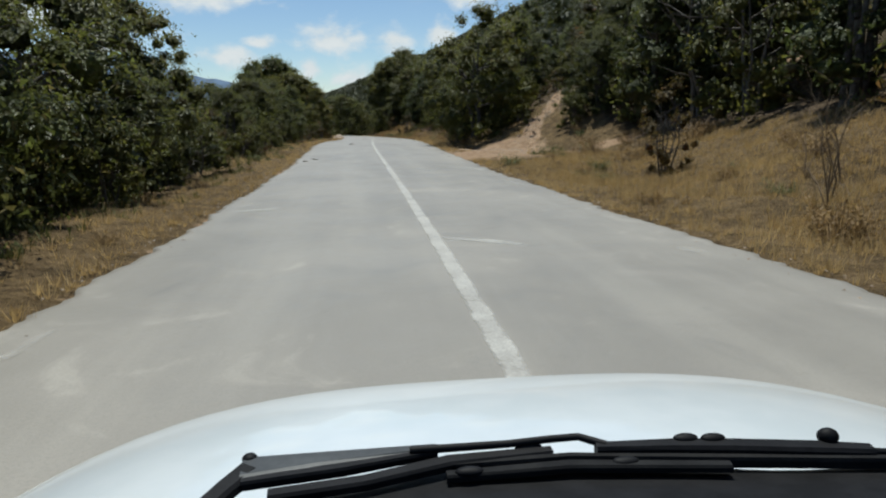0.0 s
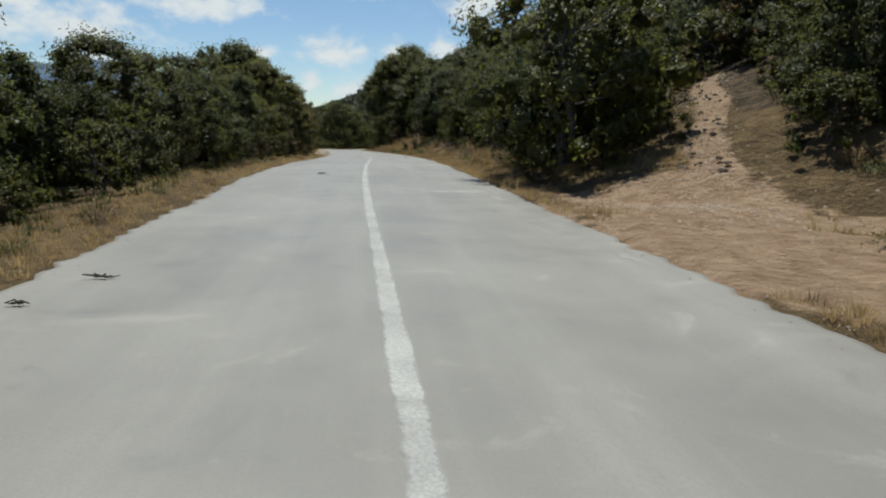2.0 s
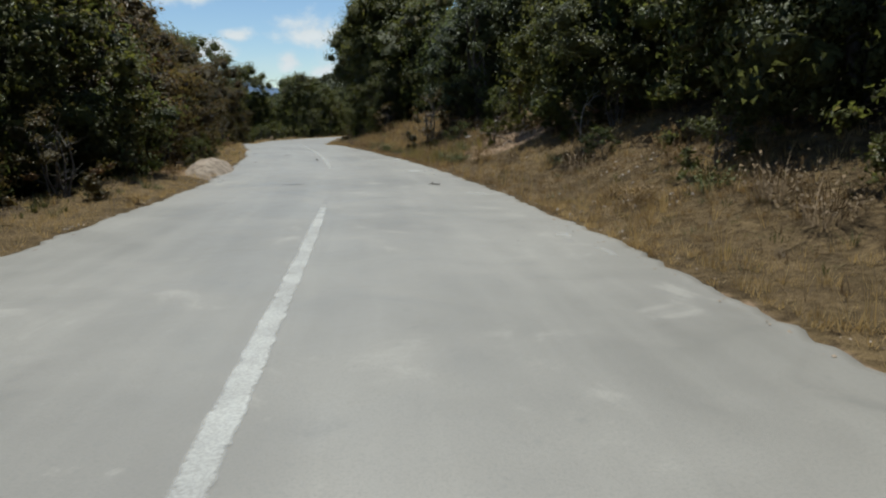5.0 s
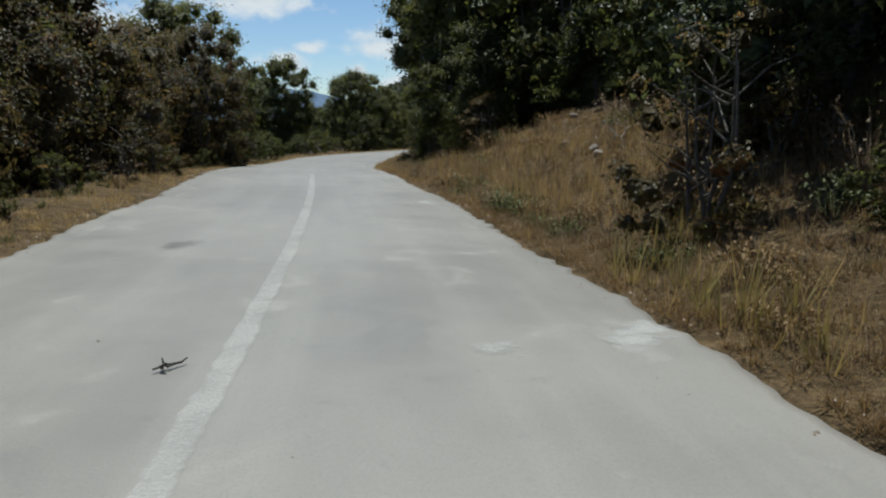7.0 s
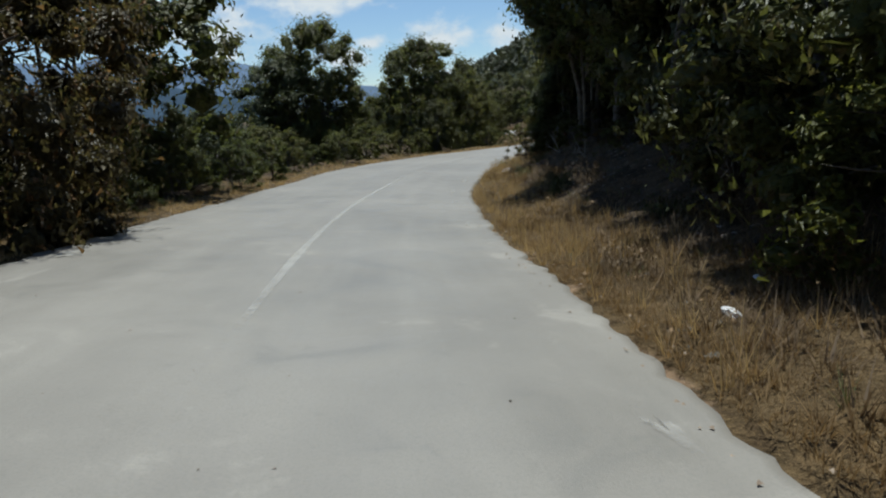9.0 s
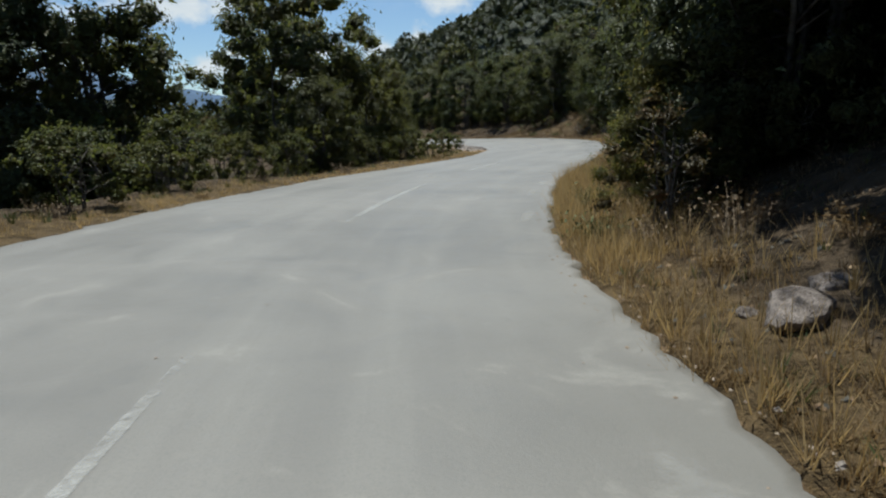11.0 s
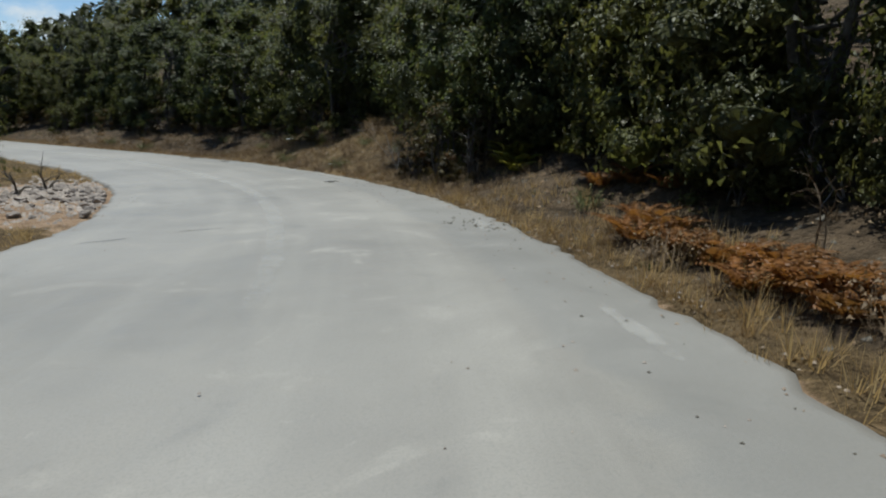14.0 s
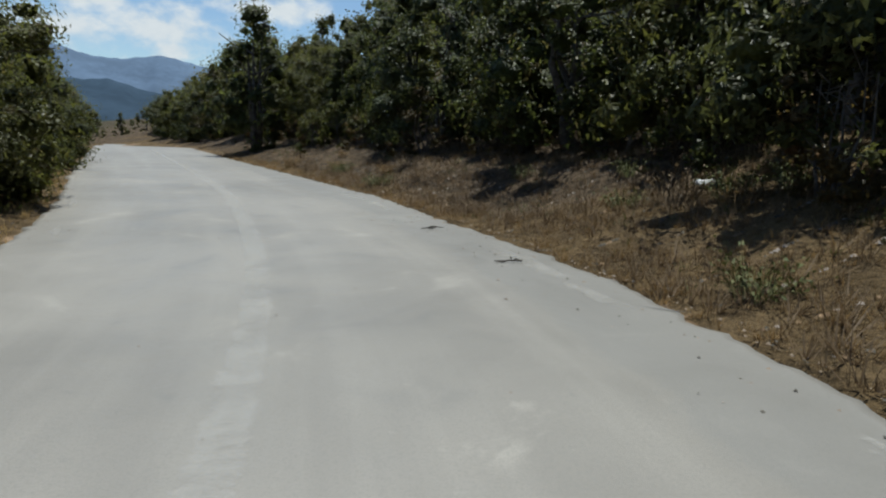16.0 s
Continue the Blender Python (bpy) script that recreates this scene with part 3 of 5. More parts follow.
def knot(level):
    """Points and faces of a round knob, coarse (1) or finer (2)."""
    bm = bmesh.new()
    bmesh.ops.create_icosphere(bm, subdivisions=level, radius=1.0)
    v = np.array([p.co[:] for p in bm.verts])
    f = np.array([[p.index for p in q.verts] for q in bm.faces])
    bm.free()
    return v, f


def joined(pieces):
    vs, fs, n = [], [], 0
    for v, f in pieces:
        vs.append(v)
        fs.append(f + n)
        n += len(v)
    return np.vstack(vs), np.vstack(fs)


def tree_model(name, mat, seed, high, wide, low=0.12, clumps=70, per=50, core=2, leaf=0.10, slim=0.45, point=0.0, stems=3, label="", lean=0.0, blade=0.5):
    """A tree or shrub: stems and limbs, and a crown of leafy clumps with gaps between them. Its base is at the origin."""
    rng = np.random.default_rng(seed)
    top = new(name)
    wood = []
    tips = []
    for s in range(stems):
        a = rng.uniform(0, 2 * np.pi)
        out = wide * 0.16 * rng.uniform(0.3, 1.2)
        base = np.array([math.cos(a), math.sin(a), 0]) * out * 0.35
        end = np.array([math.cos(a) * out + lean, math.sin(a) * out, high * rng.uniform(0.6, 0.82)])
        mid = (base + end) / 2 + rng.normal(size=3) * wide * 0.04
        r0 = (0.012 if high > 7 else 0.018 if high > 4 else 0.011) * high * rng.uniform(0.7, 1.2)
        wood.append(limb([base - (0, 0, .25), base + (end - base) * .25 + rng.normal(size=3) * .05, mid, end], [r0 * 1.3, r0, r0 * .7, r0 * .25]))
        for q in range(4 if high > 1 else 1):
            f = rng.uniform(0.3, 0.9)
            p = base + (end - base) * f
            a2 = rng.uniform(0, 2 * np.pi)
            e = p + np.array([math.cos(a2), math.sin(a2), rng.uniform(.1, .8)]) * wide * rng.uniform(.2, .36)
            wood.append(limb([p, (p + e) / 2 + (0, 0, .08 * high * rng.uniform(-.3, .6)), e], [r0 * .45, r0 * .3, r0 * .1], 5))
    v, f = joined(wood)
    mesh_object("trunk", v, f, BARK, top, smooth=True)
    # clump centres over an uneven crown
    z = low + (1.0 - low) * rng.uniform(0, 1.0, clumps) ** (1.0 if high > 7 else 1.3)
    rel = (z - low) / (1.0 - low)
    round_, spire, crown_ = (.70, .88, 1, .80, .50, .15), (1, 1, .8, .5, .26, .05), (.45, .75, 1, .93, .64, .2)
    prof = np.interp(rel, (0, .15, .4, .7, .9, 1), spire if point else crown_ if high > 7 else round_)
    a = rng.uniform(0, 2 * np.pi, clumps)
    lobes = 1 + 0.14 * np.sin(2 * a + seed) + 0.12 * np.sin(5 * a + 3 * z * 3 + seed * 2)
    rad = wide / 2 * prof * lobes * rng.uniform(0.15, 1.0, clumps) ** 0.42
    c = np.stack([np.cos(a) * rad + lean * z, np.sin(a) * rad, z * high * 0.97], 1)
    size = (0.10 * wide + 0.06 * high) * slim * rng.uniform(0.5, 1.3, clumps) * 1.5
    away = c - np.array([lean * .5, 0, high * .38])
    away /= np.linalg.norm(away, axis=1)[:, None] + 1e-6
    layers, shade = [], []
    # a crumpled knot of close foliage in each clump, and small leaves in a loose shell that breaks up its outline
    knob, kf = knot(core)
    n = len(knob)
    bend = 1 + 0.34 * rng.uniform(-1, 1, (clumps, n))
    v = c[:, None] + knob[None] * bend[..., None] * (size[:, None] * rng.uniform(.36, .62, (clumps, 3)) * (1, 1, .8))[:, None]
    v[..., 2] = np.maximum(v[..., 2], 0.03)
    layers.append((v.reshape(-1, 3), (np.arange(clumps)[:, None, None] * n + kf[None]).reshape(-1, 3)))
    soft = 0.8 * knob[None] + 0.5 * away[:, None] + (0, 0, .35) + 0.45 * rng.normal(size=(clumps, n, 3))
    shade.append((soft / np.linalg.norm(soft, axis=2)[..., None]).reshape(-1, 3))
    shoots = rng.normal(size=(clumps, 14, 3)) + 0.7 * away[:, None] + (0, 0, .35)
    shoots /= np.linalg.norm(shoots, axis=2)[..., None]
    for count, r0, r1, length, stray in ((int(per * .72), .42, 1.0, leaf, 1.0), (per - int(per * .72), .85, 1.55, leaf * .8, .25)):
        n = clumps * count
        which = np.repeat(np.arange(clumps), count)
        d = rng.normal(size=(n, 3)) + (0.55 * away[which] + (0, 0, .3) if stray == 1 else 0)
        d /= np.linalg.norm(d, axis=1)[:, None]
        if stray < 1:
            d = shoots[which, rng.integers(0, 14, n)] + stray * d
            d /= np.linalg.norm(d, axis=1)[:, None]
        pts = c[which] + d * (size[which] * rng.uniform(r0, r1, n))[:, None] * np.array([1, 1, 0.8])
        pts[:, 2] = np.maximum(pts[:, 2], 0.05)
        nor = d + 0.35 * away[which] + 0.5 * rng.normal(size=(n, 3)) + (0, 0, 0.15)
        nor /= np.linalg.norm(nor, axis=1)[:, None]
        soft = 0.75 * d + 0.6 * away[which] + (0, 0, .4) + 0.45 * rng.normal(size=(n, 3))
        soft /= np.linalg.norm(soft, axis=1)[:, None]
        v, f = cards(pts, nor, length, length * blade, rng, corners=3)
        layers.append((v, f))
        shade.append(np.repeat(soft, 3, 0))
    v, f = joined(layers)
    mesh_object("crown", v, f, mat, top, normals=np.vstack(shade))
    return tagged(top, label, "tree" if high > 2.6 else "shrub")


def tuft_model(mat, seed, high, wide, label, stems=120, leaves=260):
    """A low tangle of fine bent stems with small leaves. Its base is at the origin."""
    g = np.random.default_rng(seed)
    a = g.uniform(0, 2 * np.pi, stems)
    root = np.stack([np.cos(a), np.sin(a), 0 * a], 1) * (wide * .28 * np.sqrt(g.random(stems)))[:, None]
    out = np.stack([np.cos(a), np.sin(a), 0 * a], 1) * (wide * .5 * g.uniform(.1, 1, stems))[:, None] + g.normal(size=(stems, 3)) * .04
    up = high * g.uniform(.4, 1.1, stems)
    mid = root + out * .45 + np.stack([0 * a, 0 * a, up * .62], 1)
    tip = root + out * 1.1 + np.stack([0 * a, 0 * a, up * g.uniform(.7, 1.05, stems)], 1)
    s = np.stack([-np.sin(a), np.cos(a), 0 * a], 1) * .0032
    v = np.stack([root - s, root + s, mid + s, mid - s, tip], 1).reshape(-1, 3)
    k = np.arange(stems)[:, None, None] * 5
    f = (k + np.array([(0, 1, 2), (0, 2, 3), (3, 2, 4)])[None]).reshape(-1, 3)
    w = g.integers(0, stems, leaves)
    c = mid[w] + (tip[w] - mid[w]) * g.uniform(-.6, 1, leaves)[:, None] + g.normal(size=(leaves, 3)) * .02
    n = g.normal(size=(leaves, 3)) + (0, 0, .6)
    n /= np.linalg.norm(n, axis=1)[:, None]
    top = new("scrub")
    for name, (v, f) in (("stem_tangle", (v, f)), ("foliage", cards(c, n, .038, .022, g, corners=3))):
        soft = v * (1, 1, .6) / wide + g.normal(size=v.shape) * .25 + (0, 0, .75)
        tagged(mesh_object(name, v, f, mat, top, normals=soft / np.linalg.norm(soft, axis=1)[:, None]), kind="stuff")
    return tagged(top, label, "scrub")


NEAR = dict(clumps=92, per=135, core=1, leaf=0.147, low=0.03, slim=0.48)
MIDW = dict(clumps=52, per=50, core=1, leaf=0.24, low=0.03, slim=0.52)
KINDS = {
    "oak": tree_model("oak_tree", OAK, 1, 5.8, 5.2, label="dense dark green oak with leaves down to the ground", **NEAR),
    "holm": tree_model("oak_tree", HOLM, 2, 5.4, 5.2, label="rounded dark holm oak with small grey-green leaves", **NEAR),
    "juniper": tree_model("juniper_tree", JUNIPER, 3, 5.8, 3.4, point=0.8, label="pointed juniper with feathery grey-green needles", **NEAR),
    "rusty": tree_model("oak_tree", RUSTY, 17, 6.0, 5.2, label="oak with browned and dull green leaves", **NEAR),
    "bush": tree_model("shrub", OAK, 4, 2.0, 2.4, low=0.03, clumps=30, per=80, core=1, leaf=0.105, stems=4, label="low dense dark green shrub at the roadside"),
    "fresh": tree_model("shrub", FRESH, 5, 2.6, 2.2, low=0.05, clumps=26, per=80, core=1, leaf=0.105, stems=4, label="yellow-green leafy shrub on the bank"),
    "thin": tree_model("shrub", RUSTY, 6, 2.6, 2.2, low=0.08, clumps=26, per=64, core=1, leaf=0.075, slim=0.5, stems=6, label="thin twiggy shrub with small browned leaves"),
    "oak_mid": tree_model("oak_tree", OAK, 11, 6.8, 5.8, label="dark green oak in dense hillside woodland", **MIDW),
    "holm_mid": tree_model("oak_tree", HOLM, 12, 6.0, 6.0, label="rounded dark holm oak in dense woodland", **MIDW),
    "juniper_mid": tree_model("juniper_tree", JUNIPER, 13, 6.5, 3.6, point=0.8, label="pointed juniper standing above the woodland", **MIDW),
    "rusty_mid": tree_model("oak_tree", RUSTY, 14, 6.2, 5.4, label="oak with partly browned summer leaves", **MIDW),
    "tall": tree_model("oak_tree", OAK, 15, 8.8, 7.0, low=0.08, clumps=150, per=80, core=1, leaf=0.24, slim=0.38, stems=3, label="tall broad oak with several stems beside the road"),
    "canopy": tree_model("oak_tree", OAK, 16, 8.6, 6.4, low=0.10, clumps=110, per=110, core=1, leaf=0.17, slim=0.40, stems=3, label="tall shady oak whose crown hangs over the bank"),
}

KINDS["shade"] = tree_model("oak_tree", OAK, 21, 9.2, 6.2, low=0.36, clumps=110, per=90, core=1, leaf=0.20, slim=0.42, stems=2, label="tall slender oak whose dense crown shades the bank")
KINDS["golden"] = tree_model("juniper_tree", GOLDLEAF, 22, 4.4, 2.8, low=0.04, clumps=64, per=190, core=1, leaf=0.13, slim=0.40, point=0.8, stems=2, blade=0.2, label="feathery yellow-green conifer on the bank")
KINDS["scrub"] = tuft_model(BROWN_STRAW, 18, 0.42, 0.62, "low dry brown scrub among grass on the bank")
KINDS["scrub_green"] = tuft_model(GREENWEED, 19, 0.36, 0.66, "low dull green weeds among grass on the bank")
KINDS["scrub_grey"] = tuft_model(WEED, 20, 0.5, 0.8, "withered grey-brown scrub on the bank")
GROUPS = {"oak": "roadside trees", "holm": "roadside trees", "juniper": "roadside trees", "rusty": "roadside trees", "golden": "roadside trees", "bush": "roadside shrubs", "fresh": "roadside shrubs", "thin": "roadside shrubs", "scrub": "low scrub on the banks", "scrub_green": "low scrub on the banks", "scrub_grey": "low scrub on the banks"}
WIDE = {"oak": 5.2, "holm": 5.2, "juniper": 3.4, "rusty": 5.2, "bush": 2.4, "fresh": 2.2, "thin": 2.2, "oak_mid": 5.8, "holm_mid": 6.0, "juniper_mid": 3.6, "rusty_mid": 5.4, "golden": 2.8, "tall": 7.0, "canopy": 6.4, "shade": 6.2, "scrub": .7, "scrub_green": .75, "scrub_grey": .8}
used = set()


def plant(kind, x, y, size=1.0, turn=0.0, sink=0.25, squeeze=1.0):
    sink = min(sink, .05) if kind[:5] == "scrub" else sink
    size *= 1.0 if kind in ("bush", "fresh", "thin", "tall", "canopy", "shade", "scrub", "scrub_green", "scrub_grey") else 0.8
    m = pose(x, y, ground_z(np.array([x]), np.array([y]))[0] - sink, 0, 0, turn) @ Matrix.Diagonal((size * squeeze, size * squeeze, size, 1))
    ob = KINDS[kind]
    tagged(ob, group=GROUPS.get(kind, "woodland trees"))
    if kind in used:
        ob = copy_thing(ob, m)
    used.add(kind)
    ob.matrix_basis = m
    return ob


rng = random.Random(7)
# single trees that stand out
for kind, x, y, size, squeeze in (
        ("tall", -15.8, 31.5, 1.0, 1.0), ("juniper_mid", -15.2, 50.6, 1.15, .7), ("tall", -13.6, 57.5, 0.72, 1.15), ("tall", -23.2, 97.0, 1.05, 1.0),
        ("tall", -25.6, 121.5, 1.08, .9), ("tall", -22.6, 138.5, 1.12, 1.0), ("oak", 2.2, 35.2, 1.5, .95), ("bush", 4.2, 33.5, .6, 1.0), ("thin", 0.9, 33.4, .5, 1.1), ("holm", 1.9, 37.4, .9, 1.0), ("holm", 8.1, 32.0, .9, 1.05), ("holm", 10.6, 35.0, 1.1, 1.0), ("oak", 12.5, 38.5, 1.3, 1.0), ("holm", 10.8, 44.5, 1.3, 1.0), ("oak", 5.4, 45.0, 1.3, 1.0), ("oak", 2.4, 42.0, 1.0, 1.0), ("thin", 10.9, 29.4, .8, 1.2), ("bush", 11.6, 31.2, 1.2, 1.2), ("thin", 9.4, 28.9, .5, 1.3), ("bush", 13.6, 30.2, 1.1, 1.1), ("bush", 9.8, 30.6, .9, 1.1), ("bush", 4.2, 35.6, .8, 1.0), ("bush", 8.8, 42.2, 1.25, 1.1), ("holm", 9.4, 44.0, .95, 1.0), ("thin", 7.4, 40.4, .7, 1.1), ("bush", 9.6, 38.4, 1.1, 1.1), ("bush", 8.4, 35.9, .9, 1.1), ("thin", 6.0, 38.4, .5, 1.2), ("bush", 7.9, 44.6, 1.2, 1.0), ("thin", 12.2, 28.6, .9, 1.2), ("thin", 12.6, 28.4, .8, 1.2), ("oak", 10.5, 27.5, 1.2, 1.0),
        ("juniper_mid", -20.3, 172.0, 1.35, 1.0), ("thin", 5.5, 15.2, 1.0, .7), ("fresh", -1.5, 66.6, .75, .9), ("tall", -19.8, 128.0, .95, 1.0), ("oak", -17.2, 131.8, 1.5, .75), ("holm", -18.2, 124.5, .85, 1.0),
        ("holm", -16.4, 135.2, 1.05, .85), ("bush", -13.2, 138.6, .7, 1.0), ("bush", -12.6, 135.8, .6, 1.0), ("thin", -11.5, 107.1, .7, 1.0), ("juniper", -10.5, 107.7, .55, 1.1), ("oak", -1.5, 133.9, 1.2, .85), ("holm", -1.3, 136.1, 1.25, .8), ("oak", -2.1, 138.3, 1.2, .85), ("holm", -2.5, 140.2, 1.1, .75), ("holm", 7.5, 30.7, .8, 1.0), ("bush", 6.4, 30.0, .8, 1.1), ("thin", 8.6, 29.2, .8, 1.2), ("bush", -3.0, 140.3, .7, 1.0), ("thin", -4.0, 137.8, .75, 1.0), ("bush", -3.4, 138.9, .75, 1.0), ("thin", -3.8, 136.7, .65, 1.0), ("bush", -3.1, 137.3, .8, 1.0), ("thin", -4.2, 139.0, .6, 1.0), ("fresh", -3.3, 138.6, .6, .9), ("bush", -7.7, 117.6, .5, 1.0), ("golden", -6.8, 121.2, 1.05, 1.0), ("golden", -6.0, 119.8, 1.0, 1.1), ("oak", -4.9, 123.6, 1.05, .9), ("golden", -5.0, 121.2, 1.15, 1.0), ("oak_mid", -2.0, 119.6, 1.35, 1.0), ("holm_mid", -0.8, 122.6, 1.45, 1.0), ("oak_mid", -2.7, 116.6, 1.3, 1.0), ("golden", -11.1, 108.6, .72, 1.0), ("golden", -0.9, 64.9, .6, 1.0), ("thin", -3.9, 69.6, 1.0, .9), ("thin", -2.9, 71.6, .8, 1.0), ("juniper_mid", -13.7, 193.0, 1.4, 1.0),
        ("holm", -8.7, 112.3, 1.0, 1.0), ("oak", -7.4, 114.0, 1.1, .95), ("holm", -9.9, 110.2, .85, .95), ("canopy", -7.9, 112.6, .95, .95), ("canopy", -8.9, 109.8, .9, .9), ("holm", -9.6, 107.9, 1.0, .9),
        ("rusty", -18.4, 88.9, 1.3, .8), ("rusty", -20.4, 91.4, 1.35, .85), ("fresh", -8.2, 86.2, .75, 1.1), ("golden", -7.0, 85.6, .8, 1.1), ("thin", -6.3, 83.3, .75, 1.2)):
    plant(kind, x, y, size, rng.uniform(0, 360), squeeze=squeeze)

taken = [(2.2, 35.2, 2.3), (-1.2, 67.4, 1.5), (8.1, 32.0, 2.0), (10.6, 35.0, 2.0), (12.5, 38.5, 2), (10.8, 44.5, 2), (5.4, 45, 2), (2.4, 42, 1.5), (-2.8, 134.9, 1.1), (-12.1, 103.5, 1.3)]


def belt(side, w0, w1, u0, u1, gap, kinds, s0, s1, keep=1.0, sq=(0.9, 1.15), lap=0.6):
    """A loose row of trees beside the road, from w0 to w1 metres beyond its edge."""
    u = u0
    while u < u1:
        w = rng.uniform(w0, w1)
        kind = rng.choice(kinds)
        size = rng.uniform(s0, s1)
        q = rng.uniform(*sq)
        if side > 0 and w0 > 3.9 and u > 160:
            size *= float(np.interp(u, (160, 188), (1.05, .82)))
        w = max(w, WIDE[kind] * size * q * 0.4 * lap)
        x, y = at_road(np.array([u]), side, w)
        x, y = float(x[0]), float(y[0])
        clear = not any((x - a) ** 2 + (y - b) ** 2 < c * c for a, b, c in taken)
        clear = clear and not (side > 0 and 24 < y < 46 and abs(x - (5.1 + (y - 33) * .4)) < 1.5)
        k, lat = station([x], [y])
        clear = clear and abs(lat[0]) > HW[k[0]] + w * 0.8
        if clear and rng.random() < keep:
            turn = rng.uniform(0, 360)
            if not (side > 0 and 131.5 < u < 140.5 and 3 < w < 5.0 and WIDE[kind] > 3):  # an open, sunlit stretch of bank
                plant(kind, x, y, size, turn, squeeze=q)
        u += gap * rng.uniform(0.7, 1.3)


near_r, mid_k = ("oak", "holm", "oak", "juniper", "holm"), ("oak_mid", "holm_mid", "oak_mid", "juniper_mid", "holm_mid", "rusty_mid")
low_k = ("bush", "fresh", "thin", "bush")
# uphill side, along the road
belt(1, 4.0, 5.0, 49, 60, 2.6, near_r, 1.0, 1.3)
belt(1, 2.4, 3.4, 50, 60, 2.2, ("thin", "bush", "thin"), 0.4, 0.8)
belt(1, 8.0, 9.5, 4, 42, 3.4, mid_k, 1.0, 1.35)
belt(1, 4.4, 5.6, 56, 72, 2.8, near_r, 1.0, 1.4)
belt(1, 4.3, 5.0, 72, 83, 2.6, near_r, 1.0, 1.3)
belt(1, 6.6, 7.8, 82, 97, 2.8, near_r, 1.2, 1.6)
belt(1, 3.0, 3.8, 96, 102, 2.6, near_r, 0.9, 1.2)
belt(1, 4.3, 4.9, 103, 117, 1.9, ("shade",), .95, 1.1, sq=(.8, .95), lap=.6)
belt(1, 3.7, 4.3, 117, 126, 1.7, ("shade",), .95, 1.1, sq=(.8, .95), lap=.6)
belt(1, 5.8, 6.6, 103, 127, 2.2, ("canopy", "shade"), 1.0, 1.2, sq=(.85, 1.0))
belt(1, 4.6, 5.4, 125, 136, 3.0, ("canopy",), 0.9, 1.1, sq=(.75, .9))
belt(1, 3.0, 4.2, 102, 136, 1.7, ("bush", "thin", "bush"), 0.35, 0.7)
belt(1, 6.4, 7.4, 96, 134, 3.4, mid_k, 1.2, 1.5)
belt(1, 3.2, 3.9, 131, 155.5, 2.3, near_r, 0.9, 1.2, sq=(.8, .95))
belt(1, 5.4, 6.2, 156, 163, 2.4, near_r, 1.0, 1.3)
belt(1, 4.0, 5.0, 162, 200, 2.6, near_r, 1.0, 1.4)
belt(1, 2.0, 3.2, 58, 80, 3.2, low_k, 0.4, 0.8)
belt(1, 3.0, 4.0, 70, 83, 1.5, ("bush", "thin", "thin", "fresh"), 0.5, 0.9)
belt(1, 5.0, 6.2, 83, 97, 2.0, ("bush", "thin", "bush", "fresh"), 0.5, 1.0)
belt(1, 4.6, 5.6, 156, 162, 1.8, ("bush", "thin", "fresh"), 0.5, 1.0)
belt(1, 2.6, 3.8, 160, 196, 2.0, ("bush", "thin", "thin"), 0.5, 0.9)
belt(1, 2.0, 3.0, 128, 155, 1.8, ("bush", "thin", "bush"), 0.4, 0.75)
belt(1, 11.0, 13.0, 2, 54, 4.0, mid_k, 1.1, 1.5)
belt(1, 7.2, 9.5, 54, 205, 3.9, mid_k, 1.1, 1.5)
# valley side
belt(-1, 1.7, 2.5, 8, 70, 2.6, low_k, 0.45, 0.85)
belt(-1, 3.0, 4.2, 4, 27, 2.5, near_r, 0.85, 1.15)
belt(-1, 2.8, 3.8, 28, 45, 2.2, near_r, 0.5, 0.68)
belt(-1, 3.0, 4.2, 45, 72, 2.7, near_r, 0.75, 1.0)
belt(-1, 1.0, 1.8, 72, 118, 3.0, low_k, 0.4, 0.75)
belt(-1, 3.2, 4.2, 72, 106, 2.7, ("oak", "rusty", "holm", "rusty"), 1.0, 1.3, lap=1.0)
belt(-1, 8.8, 10.5, 78, 106, 3.4, mid_k, 1.1, 1.4)
belt(-1, 6.2, 7.2, 79, 103, 3.8, ("tall",), 0.85, 1.0)
belt(-1, 3.0, 4.2, 107, 118, 3.1, near_r, 0.6, 0.8)
belt(-1, 1.5, 2.4, 116, 148, 2.4, ("bush", "bush", "fresh"), 0.5, 0.85)
belt(-1, 3.6, 5.5, 116, 146, 2.8, ("bush", "fresh", "bush"), 0.8, 1.15)
belt(-1, 6.0, 8.0, 4, 27, 3.2, mid_k, 0.9, 1.15)
belt(-1, 6.0, 8.0, 27, 46, 3.2, mid_k, 0.5, 0.65)
belt(-1, 6.0, 8.0, 47, 74, 3.4, mid_k, 0.75, 1.0)
belt(-1, 6.5, 9.5, 100, 122, 4.0, mid_k, 0.5, 0.7)
belt(-1, 3.0, 4.2, 170, 200, 3.2, near_r, 0.9, 1.2, lap=1.0)
belt(-1, 1.3, 2.1, 167, 190, 2.0, near_r, 0.7, 1.0, lap=.5)
belt(-1, 6, 9, 168, 210, 4.2, mid_k, 0.9, 1.1)
